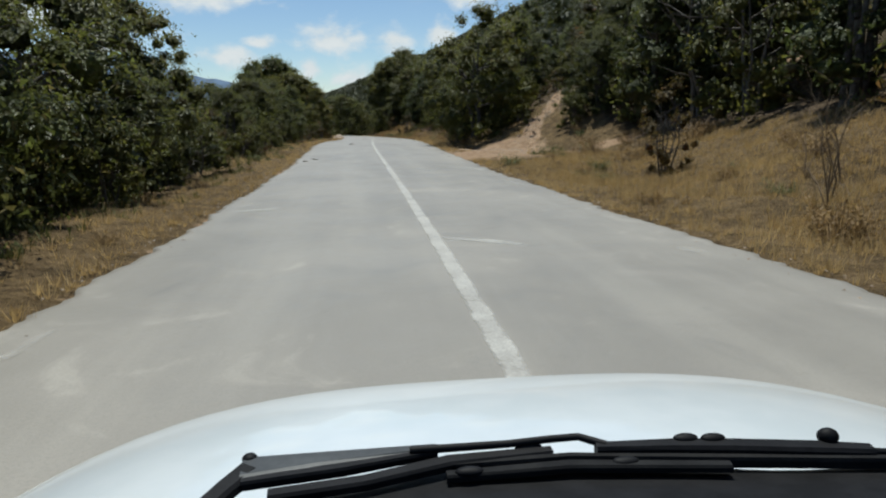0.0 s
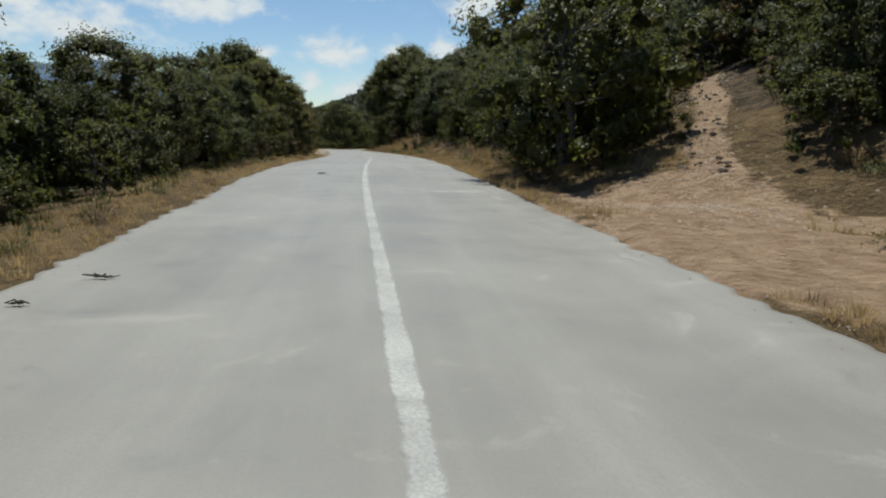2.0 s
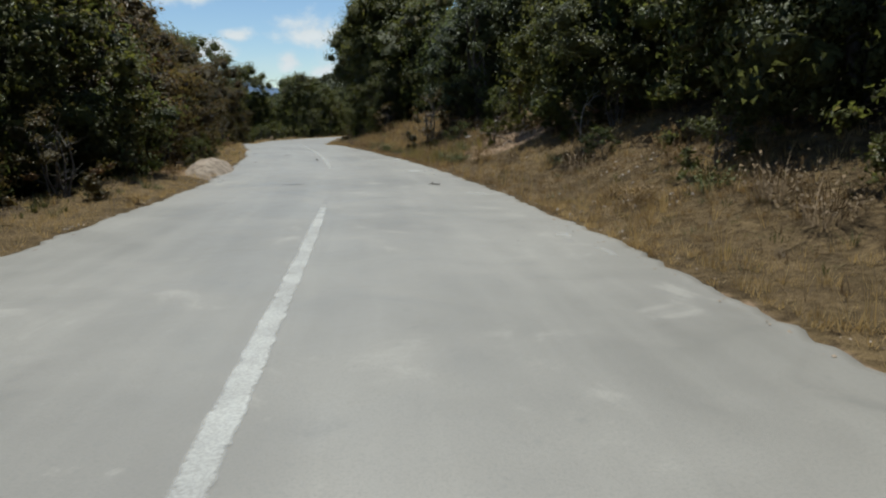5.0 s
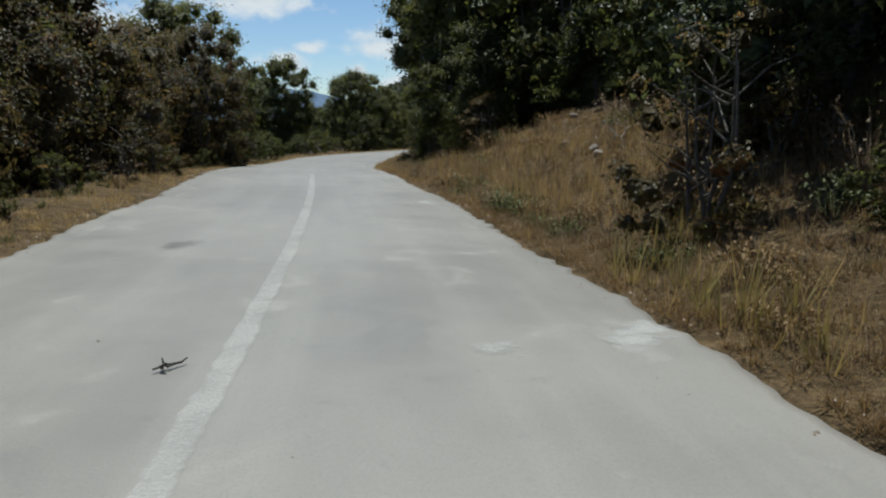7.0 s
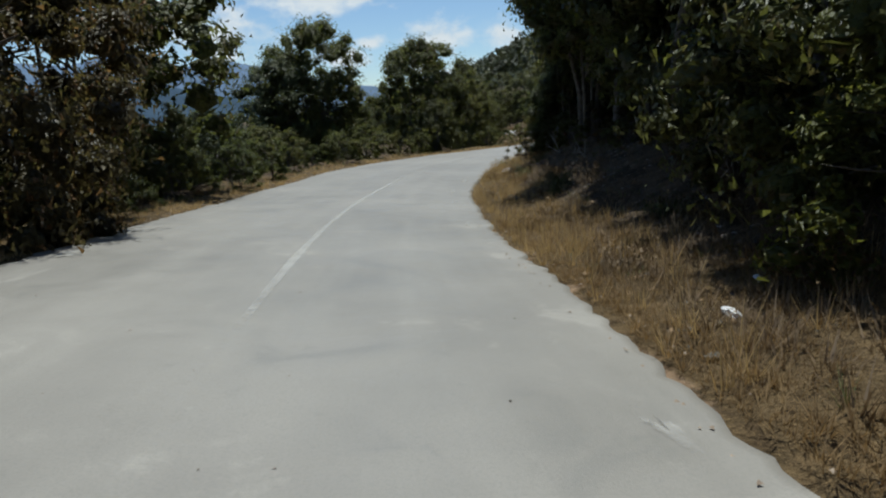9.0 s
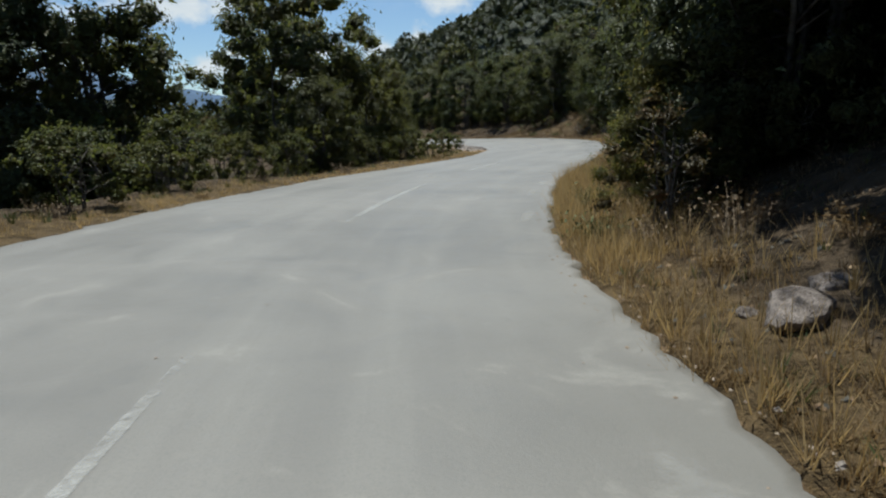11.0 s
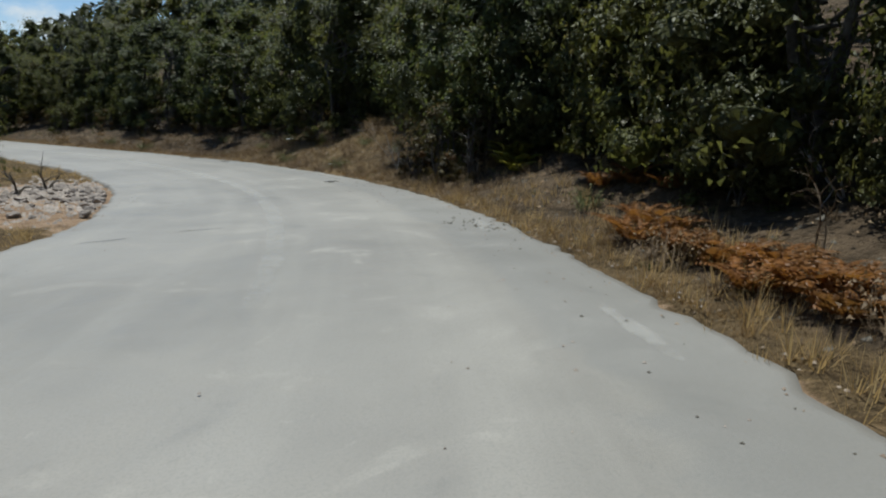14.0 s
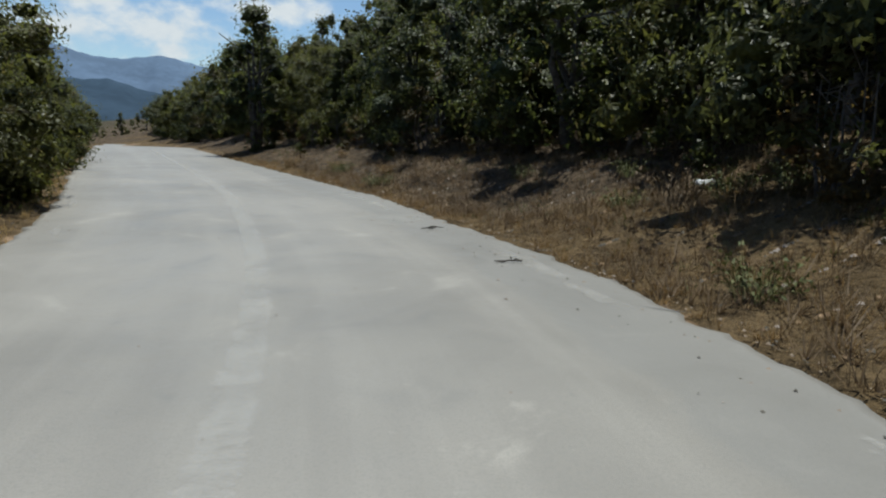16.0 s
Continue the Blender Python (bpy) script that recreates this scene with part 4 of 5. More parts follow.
# low scrub on the banks
scrub = ("scrub", "scrub_green", "scrub", "scrub_grey")
belt(1, 0.9, 3.0, 48, 74, 0.9, scrub, 0.7, 1.3)
belt(1, 0.5, 2.4, 74, 98, 0.6, scrub, 0.6, 1.3)
belt(1, 2.2, 4.6, 74, 98, 0.6, scrub, 0.8, 1.5)
belt(1, 0.5, 2.2, 100, 132, 0.75, scrub, 0.6, 1.2)
belt(1, 0.6, 2.8, 134, 180, 1.2, scrub, 0.6, 1.2)
belt(1, 2.0, 5.4, 155, 163, 0.35, scrub, 0.7, 1.3)
belt(1, 3.0, 8.0, 30, 46, 0.7, scrub, 0.8, 1.5)
belt(-1, 0.4, 1.4, 10, 146, 3.0, scrub, 0.4, 0.9)
belt(1, 0.7, 6.0, 13, 37, 0.8, scrub, 0.6, 1.2)
# where the road leaves the view
belt(1, 3.6, 6, 200, 276, 3.2, mid_k, 1.1, 1.4)
belt(-1, 3.0, 6, 200, 276, 3.0, mid_k, 0.9, 1.2)
for i in range(9):
    q = MID[-1] + ALONG[-1] * rng.uniform(2, 14) + RIGHT[-1] * (i - 4) * 4.0
    plant(rng.choice(mid_k), float(q[0]), float(q[1]), rng.uniform(0.7, 1.0), rng.uniform(0, 360))


def far_woods():
    """The woods that cover the hill and the valley behind the first trees: crumpled crowns with leafy sprays over them."""
    g = np.random.default_rng(5)
    n = 5000
    side = np.where(g.uniform(0, 1, n) < 0.27, -1, 1)
    v = g.uniform(-30, 1, n) + 700 * g.uniform(0, 1, n) ** 1.5
    w = np.where(side > 0, 360, 260) * g.uniform(0, 1, n) ** 1.6 * side
    x = 2.0 + CHORD.x * v + CHORD.y * w
    y = -12.0 + CHORD.y * v - CHORD.x * w
    k, lat = station(x, y)
    ok = (np.abs(lat) > HW[k] + 15) & (np.abs(lat) > 15)
    x, y = x[ok], y[ok]
    n = len(x)
    z = ground_z(x, y)
    far = 1 + np.clip((np.abs(lat[ok]) - 60) / 220, 0, 1) * .7
    wide, high = g.uniform(1.8, 3.6, n) * far, g.uniform(4.0, 6.8, n) * far ** .5
    knob, kf = knot(1)
    m, q = len(knob), 4
    a = g.uniform(0, 2 * np.pi, (n, q))
    h = g.uniform(.25, .8, (n, q))
    mid = np.stack([x[:, None] + np.cos(a) * wide[:, None] * .5, y[:, None] + np.sin(a) * wide[:, None] * .5, z[:, None] + h * high[:, None]], -1)
    v = mid[:, :, None] + knob * (1 + .3 * g.uniform(-1, 1, (n, q, m, 1))) * (wide[:, None] * g.uniform(.18, .32, (n, q)))[..., None, None]
    soft = .8 * knob + (0, 0, .3) + .35 * g.normal(size=(n, q, m, 3))
    layers = [(v.reshape(-1, 3), (np.arange(n * q)[:, None, None] * m + kf[None]).reshape(-1, 3))]
    shade = [(soft / np.linalg.norm(soft, axis=-1)[..., None]).reshape(-1, 3)]
    per = 78
    size, tall = np.repeat(wide, per), np.repeat(high, per)
    h = g.uniform(0.12, 1.05, n * per)
    a = g.uniform(0, 2 * np.pi, n * per)
    r = size * np.sin(np.minimum(h, 1) ** .8 * np.pi) ** .6 * g.uniform(0.7, 1.15, n * per)
    c = np.stack([np.repeat(x, per) + np.cos(a) * r, np.repeat(y, per) + np.sin(a) * r, np.repeat(z, per) + h * tall], 1)
    up = np.sqrt(np.maximum(0, 1 - h ** 2))
    soft = np.stack([np.cos(a) * up, np.sin(a) * up, h - .2], 1) + g.normal(size=(n * per, 3)) * .4
    soft /= np.linalg.norm(soft, axis=1)[:, None]
    nor = soft + g.normal(size=(n * per, 3)) * .4
    nor /= np.linalg.norm(nor, axis=1)[:, None]
    spray = np.repeat(far, per)
    layers.append(cards(c, nor, 0.95 * spray, 0.6 * spray, g, corners=3))
    shade.append(np.repeat(soft, 3, 0))
    v, f = joined(layers)
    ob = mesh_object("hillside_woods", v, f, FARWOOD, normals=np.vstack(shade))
    tagged(ob, "dense woods covering the hill, shadow gaps mixed into the green", "woods", kind="stuff")


far_woods()


def grass(name, mat, count, band, u0, u1, side, tall, label, seed, blades=16, wide=0.011, where=None, lean=0.45):
    g = np.random.default_rng(seed)
    u = g.uniform(u0, u1, count)
    w = band[0] + (band[1] - band[0]) * g.uniform(0, 1, count) ** 1.3
    x, y = at_road(u, side, w)
    x, y = x + g.normal(size=count) * .15, y + g.normal(size=count) * .15
    k, lat = station(x, y)
    ok = (np.abs(lat) - HW[k] > band[0] * .6) & (wave(x, y, 1.1, seed) > -0.6)
    if where is not None:
        ok &= where(x, y)
    x, y = x[ok], y[ok]
    z = ground_z(x, y) - 0.02
    n = len(x)
    root = np.repeat(np.stack([x, y, z], 1), blades, 0)
    N = n * blades
    hgt = np.repeat(g.uniform(tall[0], tall[1], n), blades) * g.uniform(0.5, 1.15, N)
    a = g.uniform(0, 2 * np.pi, N)
    out = hgt * lean * g.uniform(0.05, 1.0, N)
    base = root + np.stack([np.cos(a), np.sin(a), 0 * a], 1) * g.uniform(0, .09, N)[:, None]
    sidev = np.stack([-np.sin(a), np.cos(a), 0 * a], 1) * wide * g.uniform(.6, 1.4, N)[:, None]
    tip = base + np.stack([np.cos(a) * out, np.sin(a) * out, hgt], 1)
    v = np.stack([base - sidev, base + sidev, tip], 1).reshape(-1, 3)
    ob = mesh_object(name, v, np.arange(3 * N).reshape(N, 3), mat)
    tagged(ob, label, "grass", kind="stuff")


def off_track(x, y):
    wooded, bare = land_cover(x, y)
    return (bare < 0.5 + 0.5 * wave(x, y, .6, 4)) & (wooded < .7 + .3 * wave(x, y, .5, 9))


def open_field(x, y):
    return off_track(x, y) & (y < 23.6 + .4 * wave(x, y, .7, 2))


grass("dry_grass", STRAW, 6800, (0.02, 4.6), 0, 66, 1, (0.05, 0.17), "dry golden grass on the bank", 21, where=off_track, wide=0.0035, lean=1.1, blades=20)
grass("field_grass", STRAW, 9000, (1.2, 8.8), 0, 40, 1, (0.08, 0.26), "tall dry golden grass of a small field", 26, where=open_field, wide=0.005, lean=.8, blades=12)
grass("bank_grass", BROWN_STRAW, 18000, (0.02, 4.6), 62, 188, 1, (0.04, 0.15), "browned dry grass on the bank", 28, where=off_track, wide=0.0035, lean=1.5, blades=18)
grass("slope_grass", BROWN_STRAW, 7000, (0.1, 5.4), 74, 104, 1, (0.04, 0.15), "short browned grass on the slope", 29, where=off_track, wide=0.0035, lean=1.5, blades=16)
grass("tall_grass", STRAW, 2600, (0.2, 4.5), 0, 128, 1, (0.2, 0.42), "tall dry golden grass on the bank", 25, where=off_track, wide=0.004, lean=.7, blades=10)
grass("straw_tufts", STRAW, 360, (0.12, 1.2), 119, 131, 1, (0.22, 0.5), "tall dry straw at the edge of the shade", 33, wide=0.004, lean=.8, blades=14)
grass("verge_grass", STRAW, 7000, (0.02, 1.9), 0, 190, -1, (0.05, 0.20), "dry golden grass along the road edge", 22, where=off_track, wide=0.004, lean=1.1, blades=14)
grass("weeds", WEED, 7000, (0.4, 5.0), 20, 190, 1, (0.05, 0.2), "withered brown weeds on the bank", 23, blades=10, wide=0.006, lean=1.4, where=off_track)
grass("undergrowth", WEED, 3800, (0.5, 4.2), 97, 196, 1, (0.05, 0.2), "withered undergrowth on the shaded bank", 31, blades=11, wide=0.005, lean=1.6)
grass("green_weeds", GREENWEED, 1500, (1.0, 2.8), 0, 190, -1, (0.08, 0.24), "green weeds below the shrubs", 24, where=off_track, blades=12, wide=0.012, lean=1.0)
grass("bank_weeds", GREENWEED, 1500, (0.5, 4.0), 50, 190, 1, (0.05, 0.15), "green weeds among dry grass on the bank", 27, blades=12, wide=0.006, lean=1.3)


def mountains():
    """Far ridges beyond the valley, the haze of distance put into their colours."""
    for name, dist, az0, az1, profile, haze_tint, label in (
            ("mountain_range", 3800, 8, 75, ((8, 22, 25.2, 28.5, 31, 34, 36.6, 39, 44, 52, 62, 75), (.8, 3.4, 4.3, 4.9, 4.3, 4.6, 5.4, 4.6, 4.9, 3.8, 3.0, 2.0)), (0.115, 0.16, 0.225), "mountain range across the valley, painted hazy blue"),
            ("foothill", 2300, 14, 75, ((14, 24, 28, 31.5, 36, 42, 52, 75), (.2, 1.4, 1.9, 2.7, 2.5, 3.0, 2.4, 1.2)), (0.045, 0.068, 0.095), "wooded foothills tinted dark blue-green by painted haze")):
        az = np.linspace(az0, az1, 260)
        el = np.interp(az, *profile) + 0.10 * wave(az, 0, 0.5, 2) + 0.05 * wave(az, 1, 0.17, 3)
        rows = []
        for f, d in ((-.3, .7), (0.05, .78), (.35, .86), (.7, .94), (1.0, 1.0), (.6, 1.2)):
            D = dist * d
            hgt = np.tan(np.radians(el)) * dist * np.maximum(f, -0.02) + (f < 0) * -60 + 0.04 * dist * .06 * wave(az, f * 9, .35, 5) * (0 < f < 1)
            rows.append(np.stack([-np.sin(np.radians(az)) * D, np.cos(np.radians(az)) * D, hgt], 1))
        v = np.stack(rows, 0).reshape(-1, 3)
        mat = plain_material(name + "_haze", tuple(.85 * c for c in haze_tint), tuple(1.2 * c for c in haze_tint), 0.004, 1.0, 0.0, 0.01, gloss=0.0)
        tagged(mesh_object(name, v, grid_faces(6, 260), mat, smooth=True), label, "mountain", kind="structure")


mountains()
grass("roadside_grass", STRAW, 1500, (0.05, 1.7), 100, 152, 1, (0.10, 0.34), "tall dry grass between the road and the shaded wood", 33, blades=11, wide=0.004, lean=.9)
grass("dry_undergrowth", WEED, 2600, (0.3, 6.0), 150, 174, 1, (0.08, 0.26), "clumps of withered brown scrub on the sunny bank", 34, blades=14, wide=0.006, lean=1.3)
grass("slope_undergrowth", WEED, 2400, (0.6, 5.0), 74, 102, 1, (0.08, 0.26), "clumps of withered brown scrub on the slope", 35, blades=14, wide=0.006, lean=1.3)
grass("tall_stalks", STRAW, 420, (0.6, 3.4), 83, 95, 1, (0.35, 0.75), "tall bleached grass stalks on the slope", 36, blades=9, wide=0.004, lean=.5)
grass("yellow_weeds", YELLOWWEED, 110, (0.3, 2.2), 75, 81, 1, (0.25, 0.6), "yellow-flowering weeds on the bank", 37, blades=12, wide=0.007, lean=.7)
# the dense dark crowns round the tall oak across the bend
for kind, x, y, size, turn in (("holm", -27.6, 119.6, 1.75, 40), ("oak", -26.4, 121.0, 1.7, 200), ("fresh", -23.4, 119.0, 1.1, 20), ("fresh", -23.8, 121.0, 1.0, 120)):
    plant(kind, x, y, size, turn)
# ---------------------------------------------------------------- rocks, ferns, dead wood, litter


def stone(name, x, y, size, seed, label, mat=STONE, flat=0.6, sink=0.25, group=""):
    g = np.random.default_rng(seed)
    bm = bmesh.new()
    bmesh.ops.create_icosphere(bm, subdivisions=3, radius=1.0)
    cuts = [(Vector(g.normal(size=3)).normalized(), g.uniform(0.45, 0.8)) for _ in range(9)]
    for v in bm.verts:
        p = v.co.copy()
        for n, d in cuts:
            over = p.dot(n) - d
            if over > 0:
                p -= n * over * 0.9
        p *= 1 + 0.16 * noise.noise(p * 2.3 + Vector((seed, 0, 0))) + 0.08 * noise.noise(p * 6)
        v.co = Vector((p.x * size, p.y * size * g.uniform(.98, 1.02) * .8, p.z * size * flat))
    ob = part(name, bm, mat, None, smooth=False)
    ob.matrix_basis = pose(x, y, ground_z(np.array([x]), np.array([y]))[0] + size * flat * (0.5 - sink), 0, 0, g.uniform(0, 360))
    return tagged(ob, label, "rock", group)


for i, (x, y, size) in enumerate(((-12.0, 103.7, .29), (-11.62, 104.0, .17), (-12.2, 103.95, .1))):
    stone("rock", x, y, size, 30 + i, "pale angular limestone rock in dry grass", ROCK, group="rocks on the bank", sink=.42)
gr = random.Random(3)
for i in range(100):
    a, r = gr.uniform(0, 6.283), gr.uniform(0.1, 2.0)
    x, y = -11.2 + math.cos(a) * r * .8, 138.6 + math.sin(a) * r * 1.4
    k, lat = station([x], [y])
    if lat[0] < -HW[k[0]] - .1:
        stone("rubble_stone", x, y, gr.uniform(.05, .17), 60 + i, "small pale limestone piece of a rubble heap", group="rubble in the bend", flat=.5, sink=.15)


def earth_heap(x, y, turn, length, width, high, label):
    """A long low heap of tipped earth with a lumpy back."""
    n, m = 46, 22
    a, b = np.meshgrid(np.linspace(-1, 1, n), np.linspace(-1, 1, m), indexing="ij")
    r = np.sqrt(a ** 2 + b ** 2)
    z = high * np.clip(1 - r ** 2.2, -.25, 1) * (1 + .35 * wave(a * 3, b * 2, 1.0, 6)) + .05 * wave(a * length, b * width, .09, 3) * np.clip(1.2 - r, 0, 1)
    px, py = a * length / 2, b * width / 2
    c, q = math.cos(radians(turn)), math.sin(radians(turn))
    v = np.stack([px * c - py * q, px * q + py * c, z], -1).reshape(-1, 3)
    ob = mesh_object("earth_heap", v, grid_faces(n, m)[:, ::-1], TIPPED, smooth=True)
    ob.matrix_basis = pose(x, y, ground_z(np.array([x]), np.array([y]))[0] - .02)
    tagged(ob, label, "earth heap")


earth_heap(-10.25, 61.9, 101, 4.0, 1.3, .40, "low heap of pale tipped earth at the roadside")
for i in range(9):
    x, y = -10.1 + gr.uniform(-.5, .6), 61.4 + gr.uniform(-1.9, 1.9)
    k, lat = station([x], [y])
    if lat[0] < -HW[k[0]] - .05:
        stone("stone", x, y, gr.uniform(.06, .15), 120 + i, "pale stone lying in tipped earth at the roadside", flat=.5, group="stones at the road edge")
for i in range(40):
    t = gr.uniform(0, 1)
    y = 29.5 + t * 10
    x = 5.1 + (y - 33) * .4 + gr.uniform(-.6, .6)
    stone("track_stone", x, y, gr.uniform(.04, .13), 160 + i, "loose reddish stone on the earth track", EARTHSTONE, group="stones on the track", sink=.15)
for i in range(14):
    x, y = at_road(np.array([gr.uniform(74, 96)]), 1, gr.uniform(2.5, 4.5))
    stone("bank_stone", float(x[0]), float(y[0]), gr.uniform(.06, .22), 210 + i, "pale stone lying on the earthy bank", group="stones on the bank", sink=.15)


def fern(x, y, size, mat, seed, label):
    g = np.random.default_rng(seed)
    top = new("fern")
    for i in range(7):
        a = i / 7 * 2 * math.pi + g.uniform(-.3, .3)
        L = size * g.uniform(.75, 1.15)
        t = np.linspace(0, 1, 15)
        out = L * .85 * t
        hgt = L * (.85 * t - 0.50 * t ** 2.2)
        stem = np.stack([np.cos(a) * out, np.sin(a) * out, hgt], 1)
        pieces = [limb(stem[::3], [.006, .005, .004, .003, .002], 3)]
        sidev = np.array([-math.sin(a), math.cos(a), 0])
        for s in (-1, 1):
            n = 13
            base = stem[1:1 + n]
            reach = (L * .30 * (1 - t[1:1 + n]) ** .7 + .02)[:, None]
            fwd = np.gradient(stem, axis=0)[1:1 + n]
            fwd /= np.linalg.norm(fwd, axis=1)[:, None]
            tip = base + sidev * s * reach + fwd * reach * .35 - np.array([0, 0, 1]) * reach * .25
            w = reach * .20
            v = np.stack([base - fwd * w, (base + tip) / 2 - fwd * w * .8, tip, (base + tip) / 2 + fwd * w], 1).reshape(-1, 3)
            pieces.append((v, np.arange(4 * n).reshape(n, 4)))
        v, f = joined(pieces)
        mesh_object("frond", v, f, mat, top)
    top.matrix_basis = pose(x, y, ground_z(np.array([x]), np.array([y]))[0])
    return tagged(top, label, "fern", "ferns under the trees")


for i in range(15):
    t = i / 14
    fern(-5.3 + t * .8 + gr.uniform(-.35, .4), 126.0 + t * 4.6 + gr.uniform(-.3, .3), gr.uniform(.45, .75), FERN_RUST, 300 + i, "rust-brown withered fern under the trees")
for i in range(6):
    fern(-3.0 + gr.uniform(-.35, .35), 135.9 + gr.uniform(-.9, .9), gr.uniform(.55, .85), FERN_GREEN, 330 + i, "yellow-green fern at the wood's edge")


for i in range(5):
    fern(-3.1 + gr.uniform(-.4, .4), 132.4 + gr.uniform(-.8, .8), gr.uniform(.4, .65), FERN_RUST, 350 + i, "rust-brown withered fern under the trees")


def twigs(p, d, length, radius, depth, g, out):
    """Forked bare branches, as limbs."""
    n = 4
    pts = [np.array(p, float)]
    d = np.array(d, float) / np.linalg.norm(d)
    for _ in range(n):
        d = d + g.normal(size=3) * .22
        d /= np.linalg.norm(d)
        pts.append(pts[-1] + d * length / n)
    out.append(limb(pts, np.linspace(radius, radius * .45, n + 1), 5))
    if depth:
        for _ in range(3):
            k = g.integers(1, n + 1)
            e = d + g.normal(size=3) * .75
            twigs(pts[k], e, length * g.uniform(.5, .8), radius * .5, depth - 1, g, out)


def dead_tree(name, x, y, arms, seed, label, mat=DEADWOOD, radius=.035, depth=3):
    g = np.random.default_rng(seed)
    top = new(name)
    for dx, dy, dz, length in arms:
        out = []
        twigs((0, 0, -.05), (dx, dy, dz), length, radius, depth, g, out)
        v, f = joined(out)
        mesh_object("branch", v, f, mat, top, smooth=True)
    top.matrix_basis = pose(x, y, ground_z(np.array([x]), np.array([y]))[0])
    return tagged(top, label, "dead branch")


dead_tree("dead_tree", -8.5, 116.7, ((-.75, .5, .45, .75), (-.9, .1, .25, .8), (-.3, .9, .8, .65), (.2, .6, .7, .55)), 5, "fallen bleached dead branches on the bank")
for i, (x, y, h) in enumerate(((-12.0, 139.9, .5), (-12.3, 138.9, .5))):
    dead_tree("dry_sapling", x, y, ((.05, .05, 1, h), (.2, -.1, 1, h * .7)), 40 + i, "thin dry sapling standing in roadside gravel", BARK, .03, 2)
for i, (x, y, h) in enumerate(((5.2, 8.2, 1.3), (5.6, 7.4, 1.1), (6.1, 9.4, 1.2), (5.4, 8.6, 1.2), (5.0, 7.9, 1.0), (5.8, 8.0, 1.2), (5.9, 10.0, .8), (4.2, 14.6, .7), (5.0, 20.2, .6), (-4.6, 128.2, .6))):
    dead_tree("dry_stalk", x, y, ((.05, .02, 1, h), (-.1, .1, 1, h * .8)), 50 + i, "tall dry weed stalk in the grass", WEED, .012, 2)
dead_tree("dead_tree", -4.2, 140.3, ((-.3, .2, .9, 1.1), (.2, .5, .8, 1.0)), 71, "bleached dry twigs on the bank", radius=.02)
for i in range(10):
    x, y = at_road(np.array([gr.uniform(64, 190)]), 1, gr.uniform(2.0, 4.0))
    dead_tree("dry_branch", float(x[0]), float(y[0]), ((gr.uniform(-.6, .6), gr.uniform(-.6, .6), .8, gr.uniform(.6, 1.2)), (gr.uniform(-.8, .8), gr.uniform(-.8, .8), .5, gr.uniform(.5, .9))), 80 + i, "bare grey dry branch among the weeds", radius=.016, depth=2)


def crumpled(x, y, size, seed, name="litter", label="crumpled piece of white litter", mat=LITTER):
    g = np.random.default_rng(seed)
    bm = bmesh.new()
    bmesh.ops.create_icosphere(bm, subdivisions=2, radius=size)
    for v in bm.verts:
        v.co = Vector((v.co.x * 1.4, v.co.y * .8, v.co.z * .5)) * (1 + .35 * g.uniform(-1, 1))
    ob = part(name, bm, mat, None, smooth=False)
    ob.matrix_basis = pose(x, y, ground_z(np.array([x]), np.array([y]))[0] + size * .4, 0, 0, g.uniform(0, 360))
    tagged(ob, label, "litter", "litter on the bank")


for i, (x, y, s) in enumerate(((-5.5, 150.1, .13), (-5.1, 144.3, .06), (-9.3, 85.9, .06), (-8.9, 86.6, .05), (-2.5, 67.8, .09), (-3.0, 57.05, .07))):
    crumpled(x, y, s, 400 + i)


def road_patch(x, y, length, width, turn, mat, seed, label):
    """A thin stain or patch lying on the road."""
    n = 40
    a = np.linspace(0, 2 * np.pi, n, endpoint=False)
    r = 1 + .12 * np.sin(2 * a + seed) + .08 * np.sin(3 * a + 2 * seed) + .04 * np.sin(7 * a + seed * 3)
    c, s = math.cos(radians(turn)), math.sin(radians(turn))
    verts = [(x, y)]
    for f in (.4, .75, 1.0):
        px, py = np.cos(a) * r * length / 2 * f, np.sin(a) * r * width / 2 * f
        verts += list(zip(x + px * c - py * s, y + px * s + py * c))
    v = np.array(verts)
    z = road_z(v[:, 0], v[:, 1]) + 0.005
    faces = [(0, 1 + j, 1 + (j + 1) % n) for j in range(n)]
    for q in range(2):
        for j in range(n):
            k = (j + 1) % n
            faces.append((1 + q * n + j, 1 + (q + 1) * n + j, 1 + (q + 1) * n + k, 1 + q * n + k))
    ob = mesh_object("road_patch", np.column_stack([v, z]), faces, mat)
    attribute(ob.data, "rim", "FLOAT", [0] + [.4] * n + [.75] * n + [1] * n)
    tagged(ob, label, "road patch", kind="structure")


def twig(x, y, length, turn, seed, label="dark broken twig lying on the road", mat=BARK):
    g = np.random.default_rng(seed)
    out = []
    for q in range(3):
        a = radians(turn) + g.uniform(-.7, .7) * (q > 0)
        L = length * (1 if q == 0 else g.uniform(.25, .5))
        o = np.array([math.cos(radians(turn)), math.sin(radians(turn)), 0]) * length * g.uniform(-.3, .3) * (q > 0)
        t = np.linspace(-.5, .5, 5)
        pts = o + np.stack([math.cos(a) * L * t, math.sin(a) * L * t, .012 + .02 * np.abs(g.normal(size=5))], 1) + g.normal(size=(5, 3)) * (.012, .012, 0)
        out.append(limb(pts, [.006, .009, .009, .007, .004], 5))
    v, f = joined(out)
    ob = mesh_object("twig", v, f, mat, smooth=True)
    ob.matrix_basis = pose(x, y, float(road_z(np.array([x]), np.array([y]))[0]) + .002)
    tagged(ob, label, "twig", "twigs on the road")


